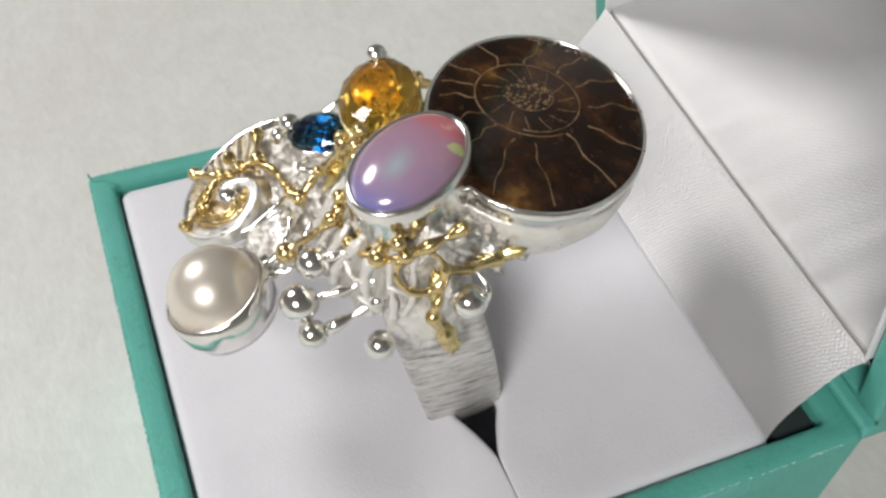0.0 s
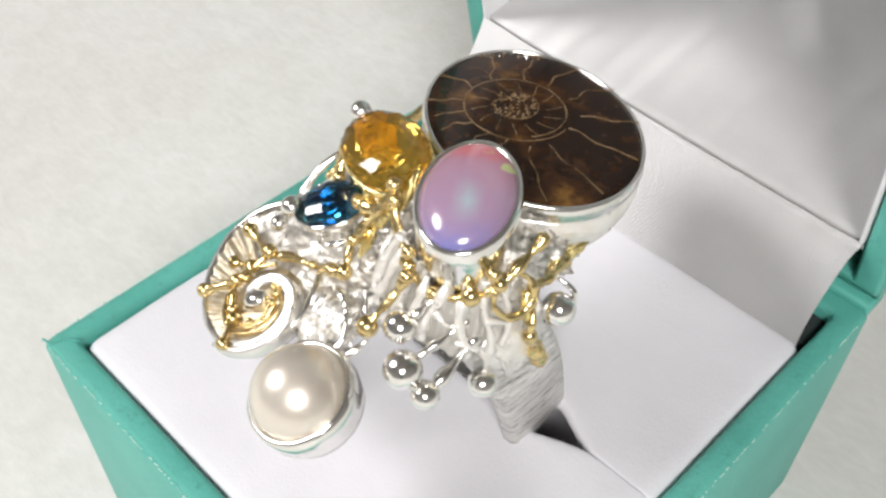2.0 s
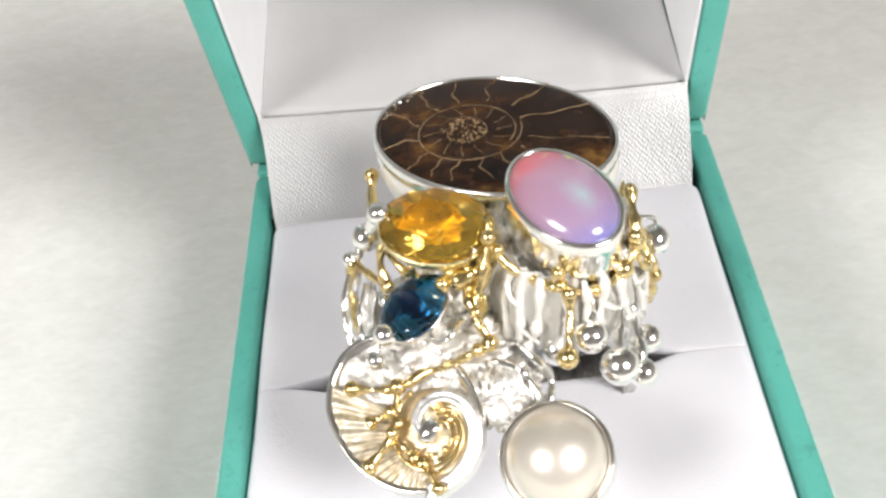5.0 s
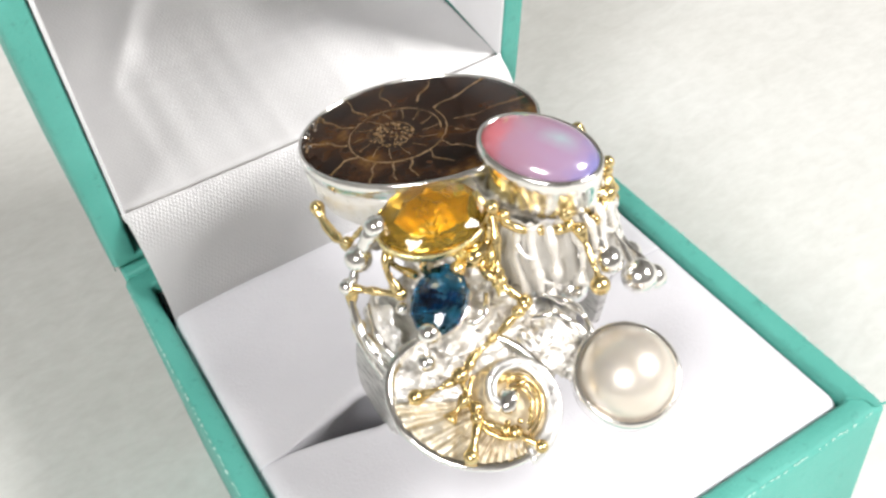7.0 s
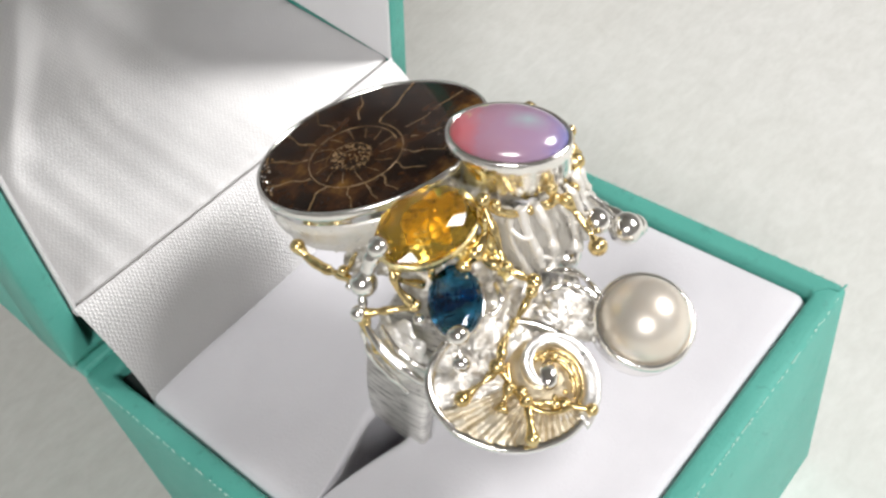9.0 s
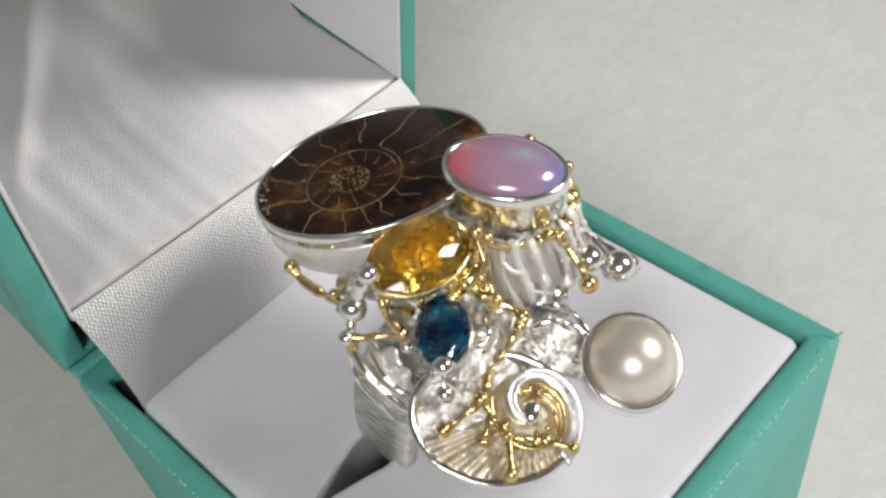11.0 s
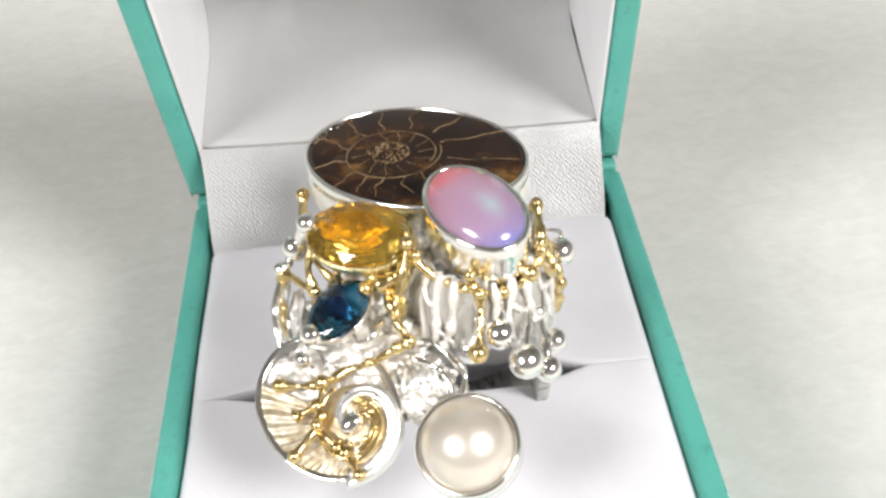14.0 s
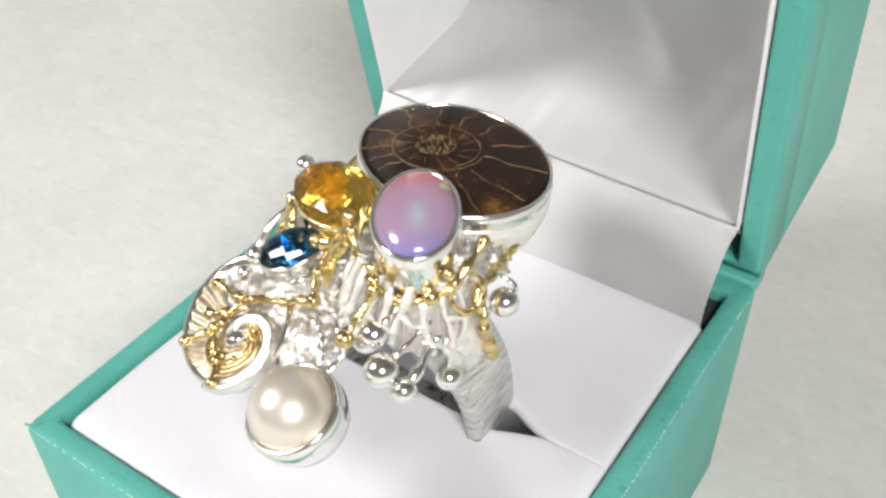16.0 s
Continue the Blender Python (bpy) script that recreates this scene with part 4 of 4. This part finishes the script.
STRUTS = [
    ([(0.95, -0.72, 2.02), (0.94, -1.0, 1.86), (0.88, -1.35, 1.76), (0.85, -1.50, 1.72)], (0.035, 0.045)),
    ([(1.02, -0.80, 1.86), (1.03, -1.05, 1.70), (1.04, -1.30, 1.60), (1.04, -1.46, 1.55)], (0.04, 0.055)),
    ([(0.70, -1.0, 2.0), (0.68, -1.22, 1.94), (0.655, -1.36, 1.90)], (0.05, 0.06)),
    ([(0.42, -1.0, 1.9), (0.42, -1.15, 1.7), (0.42, -1.2, 1.58)], (0.06, 0.07)),
    ([(-0.88, -0.30, 2.30), (-0.98, -0.26, 2.12), (-1.04, -0.22, 2.02)], (0.06, 0.08)),
    ([(-1.04, -0.22, 2.0), (-1.12, -0.26, 1.86), (-1.18, -0.30, 1.76)], (0.05, 0.05)),
    ([(-0.91, -1.10, 1.80), (-0.97, -1.17, 1.70), (-1.01, -1.21, 1.60)], (0.05, 0.05)),
    ([(-1.22, -0.34, 1.72), (-1.28, -0.62, 1.56), (-1.22, -0.92, 1.34), (-1.10, -1.10, 1.20)], (0.035, 0.04)),
    ([(-1.10, -0.40, 1.62), (-1.16, -0.66, 1.48), (-1.10, -0.92, 1.32), (-1.02, -1.0, 1.22)], (0.03, 0.035)),
    ([(-1.16, -0.20, 1.60), (-1.24, -0.30, 1.30), (-1.22, -0.50, 1.05), (-1.20, -0.62, 0.9)], (0.03, 0.03)),
    ([(-0.30, -1.02, 1.78), (-0.42, -1.18, 1.76), (-0.52, -1.16, 1.70), (-0.55, -1.06, 1.66)], (0.035, 0.03)),
    ([(-0.10, -1.36, 1.66), (0.10, -1.44, 1.62), (0.22, -1.60, 1.52), (0.20, -1.76, 1.42)], (0.03, 0.04)),
    ([(0.10, -1.24, 1.70), (0.24, -1.36, 1.62), (0.34, -1.46, 1.50), (0.30, -1.66, 1.40)], (0.03, 0.04)),
    ([(1.22, -0.30, 2.0), (1.34, -0.26, 1.92), (1.36, -0.28, 1.78), (1.26, -0.34, 1.70)], (0.025, 0.03)),
]
for i, (pts, r) in enumerate(STRUTS):
    part("strut", tube(fresh(), pts, [0.85 * q for q in r], 10, 10, 0.9, 3.1 * i), SILVER, ring)

for c, r in (((-0.91, -1.13, 1.81), 0.095), ((-1.01, -1.21, 1.60), 0.08), ((-0.88, -0.36, 2.38), 0.095), ((-1.04, -0.24, 2.01), 0.12), ((-1.20, -0.27, 1.79), 0.075),
             ((0.85, -1.56, 1.71), 0.15), ((1.04, -1.52, 1.54), 0.115), ((0.655, -1.39, 1.88), 0.13), ((0.42, -1.22, 1.55), 0.135), ((1.17, -1.04, 1.34), 0.12),
             ((1.32, -0.39, 1.80), 0.135), ((-0.92, -0.70, 1.72), 0.06), ((-1.03, 0.0, 1.80), 0.04)):
    part("silver_bead", ball(fresh(), c, r, None, 24), SILVER, ring, "shiny silver bead")

# gold wires and granules
WIRES = [
    [(-0.04, -0.78, 2.38), (-0.12, -0.95, 2.12), (-0.19, -1.09, 1.92), (-0.10, -1.28, 1.77)],
    [(-0.10, -1.28, 1.77), (-0.20, -1.33, 1.76), (-0.45, -1.32, 1.60), (-0.66, -1.36, 1.57), (-0.85, -1.45, 1.54), (-1.22, -1.37, 1.47)],
    [(-0.85, -1.45, 1.53), (-0.88, -1.60, 1.47), (-0.91, -1.77, 1.40), (-1.10, -1.97, 1.29)],
    [(-0.91, -1.77, 1.40), (-0.80, -1.90, 1.34), (-0.70, -1.985, 1.28), (-0.59, -2.18, 1.24)],
    [(-0.88, -1.60, 1.47), (-0.98, -1.62, 1.43), (-1.10, -1.66, 1.40)],
    [(-1.18, -0.29, 1.78), (-1.04, -0.46, 1.80), (-0.89, -0.64, 1.82)],
    [(-1.18, -0.29, 1.77), (-1.23, -0.36, 1.62), (-1.24, -0.45, 1.48), (-1.20, -0.62, 1.24)],
    [(-1.01, 0.64, 1.90), (-1.02, 0.48, 1.83), (-1.01, 0.30, 1.81), (-1.0, 0.12, 1.84), (-1.01, -0.08, 1.90)],
    [(-1.0, 0.12, 1.84), (-0.96, 0.02, 1.98), (-0.89, -0.04, 2.12)],
    [(-0.04, -0.78, 2.36), (0.10, -0.90, 2.20), (0.28, -0.98, 2.12), (0.45, -1.12, 2.16), (0.72, -1.12, 2.08), (0.96, -0.98, 2.12), (1.08, -0.81, 2.22), (1.10, -0.55, 2.33), (1.10, -0.39, 2.39)],
    [(0.52, -1.18, 2.17), (0.51, -1.32, 2.04), (0.48, -1.46, 1.93), (0.46, -1.53, 1.86)],
    [(1.07, -0.85, 2.20), (1.12, -0.90, 2.08), (1.18, -0.82, 1.95), (1.20, -0.68, 1.90), (1.19, -0.56, 1.97), (1.15, -0.54, 2.10), (1.10, -0.62, 2.21), (1.07, -0.76, 2.24), (1.07, -0.86, 2.19)],
    [(1.18, -0.53, 2.02), (1.25, -0.60, 1.86), (1.28, -0.66, 1.68), (1.27, -0.56, 1.42), (1.26, -0.48, 1.20)],
    [(1.16, -0.53, 2.02), (1.14, -0.30, 1.97), (1.08, -0.10, 1.92), (1.02, 0.06, 1.87)],
    [(-0.43, -0.82, 1.98), (-0.30, -0.84, 2.04), (-0.15, -0.84, 2.12), (-0.06, -0.80, 2.26)],
    [(-0.20, -0.75, 2.10), (-0.24, -0.90, 1.95), (-0.19, -1.06, 1.90)],
    [(-0.85, -0.42, 2.22), (-0.92, -0.52, 2.02), (-0.90, -0.62, 1.86)],
]
for sx, sy in ((-1, -0.5), (-0.4, -1), (0.5, -1), (1, -0.4), (-0.8, 0.7), (0.7, 0.8)):
    top = CI_C + CI_F @ Vector((0.40 * sx, 0.29 * sy, -0.16))
    part("gold_claw", tube(fresh(), [top, top + Vector((-0.02 * sx, -0.02 * sy, -0.14)), Vector((CI_C.x + 0.26 * sx, CI_C.y + 0.2 * sy, 1.88))], [0.034, 0.03, 0.04], 6, 8, 0.5, sx * 3 + sy), GOLD, ring, "gold leg of the citrine setting")
LEAVES = [
    ((-0.03, -0.66, 2.26), (-0.1, -0.8, 0.6), (0.1, -0.5, -0.85), (0.17, 0.055, 0.035)),
    ((-0.12, -0.86, 2.04), (0.0, -0.85, 0.5), (-0.4, -0.5, -0.75), (0.17, 0.05, 0.035)),
    ((-0.28, -0.80, 2.02), (-0.1, -0.9, 0.4), (0.8, -0.2, -0.4), (0.16, 0.05, 0.035)),
    ((-0.16, -0.98, 1.86), (-0.2, -0.8, 0.5), (-0.2, -0.4, -0.9), (0.13, 0.06, 0.03)),
    ((1.06, -0.12, 1.92), (0.7, -0.4, 0.5), (-0.25, 0.9, -0.1), (0.24, 0.055, 0.035)),
    ((1.02, 0.12, 1.88), (0.7, -0.3, 0.6), (-0.5, 0.8, 0.1), (0.13, 0.07, 0.04)),
    ((1.27, -0.50, 1.30), (1, -0.2, 0.2), (0, 0.3, -1), (0.16, 0.06, 0.035)),
    ((1.20, -0.62, 1.92), (0.9, -0.4, 0.3), (0.2, -0.1, -1), (0.15, 0.05, 0.03)),
]
for i, (c, normal, along, size) in enumerate(LEAVES):
    part("gold_leaf", lump(fresh(), c, frame_of(normal, along), size, 0.5, 2.2, 4.7 * i, 3), YELLOW_GOLD, ring, "melted pale yellow gold")
GIRTH = {7: [0.05, 0.034, 0.044, 0.034, 0.05], 8: [0.03, 0.02, 0.02], 11: [0.042, 0.036, 0.034, 0.042, 0.036, 0.034, 0.04, 0.036, 0.042], 12: [0.035, 0.03, 0.04, 0.05, 0.07], 13: [0.035, 0.045, 0.07, 0.06], 14: [0.05, 0.06, 0.055, 0.05], 15: [0.06, 0.07, 0.045]}
for i, pts in enumerate(WIRES):
    part("gold_wire", tube(fresh(), pts, GIRTH.get(i) or [0.042] + [0.027 if k % 2 else 0.034 for k in range(len(pts) - 2)] + [0.040], 8, 8, 0.9, 1.7 * i), GOLD, ring, "thin uneven gold wire")
for c, r in (((-0.10, -1.28, 1.78), 0.06), ((-0.20, -1.33, 1.77), 0.05), ((-0.19, -1.09, 1.93), 0.045), ((-0.85, -1.45, 1.56), 0.062), ((-1.22, -1.37, 1.48), 0.06),
             ((-0.45, -1.32, 1.61), 0.035), ((-1.105, -1.97, 1.29), 0.055), ((-0.59, -2.18, 1.24), 0.048), ((-0.70, -1.985, 1.29), 0.055), ((-0.76, -1.94, 1.31), 0.045),
             ((-0.91, -1.77, 1.41), 0.05), ((-0.86, -1.70, 1.43), 0.04), ((-0.90, -1.62, 1.46), 0.04), ((-0.58, -1.59, 1.48), 0.045), ((-0.52, -1.64, 1.48), 0.038),
             ((-1.18, -0.30, 1.77), 0.06), ((-0.89, -0.64, 1.83), 0.052), ((-1.24, -0.45, 1.48), 0.05), ((-1.01, 0.64, 1.91), 0.06), ((-1.0, 0.06, 1.94), 0.045),
             ((-0.04, -0.78, 2.42), 0.058), ((0.03, -0.84, 2.34), 0.045), ((0.28, -0.98, 2.13), 0.045), ((0.36, -1.04, 2.14), 0.042), ((0.45, -1.10, 2.30), 0.05),
             ((0.47, -1.12, 2.18), 0.05), ((0.52, -1.19, 2.16), 0.055), ((0.46, -1.54, 1.84), 0.075), ((0.72, -1.12, 2.09), 0.05), ((0.96, -0.98, 2.14), 0.07),
             ((1.08, -0.81, 2.23), 0.055), ((1.06, -0.86, 2.36), 0.05), ((1.10, -0.39, 2.40), 0.048), ((1.28, -0.66, 1.68), 0.055), ((1.26, -0.52, 1.34), 0.045),
             ((1.02, 0.06, 1.87), 0.05), ((-0.43, -0.82, 1.99), 0.06), ((-0.32, -0.84, 2.04), 0.045)):
    part("gold_bead", ball(fresh(), c, 1.14 * r, None, 16), GOLD, ring, "small gold granule")
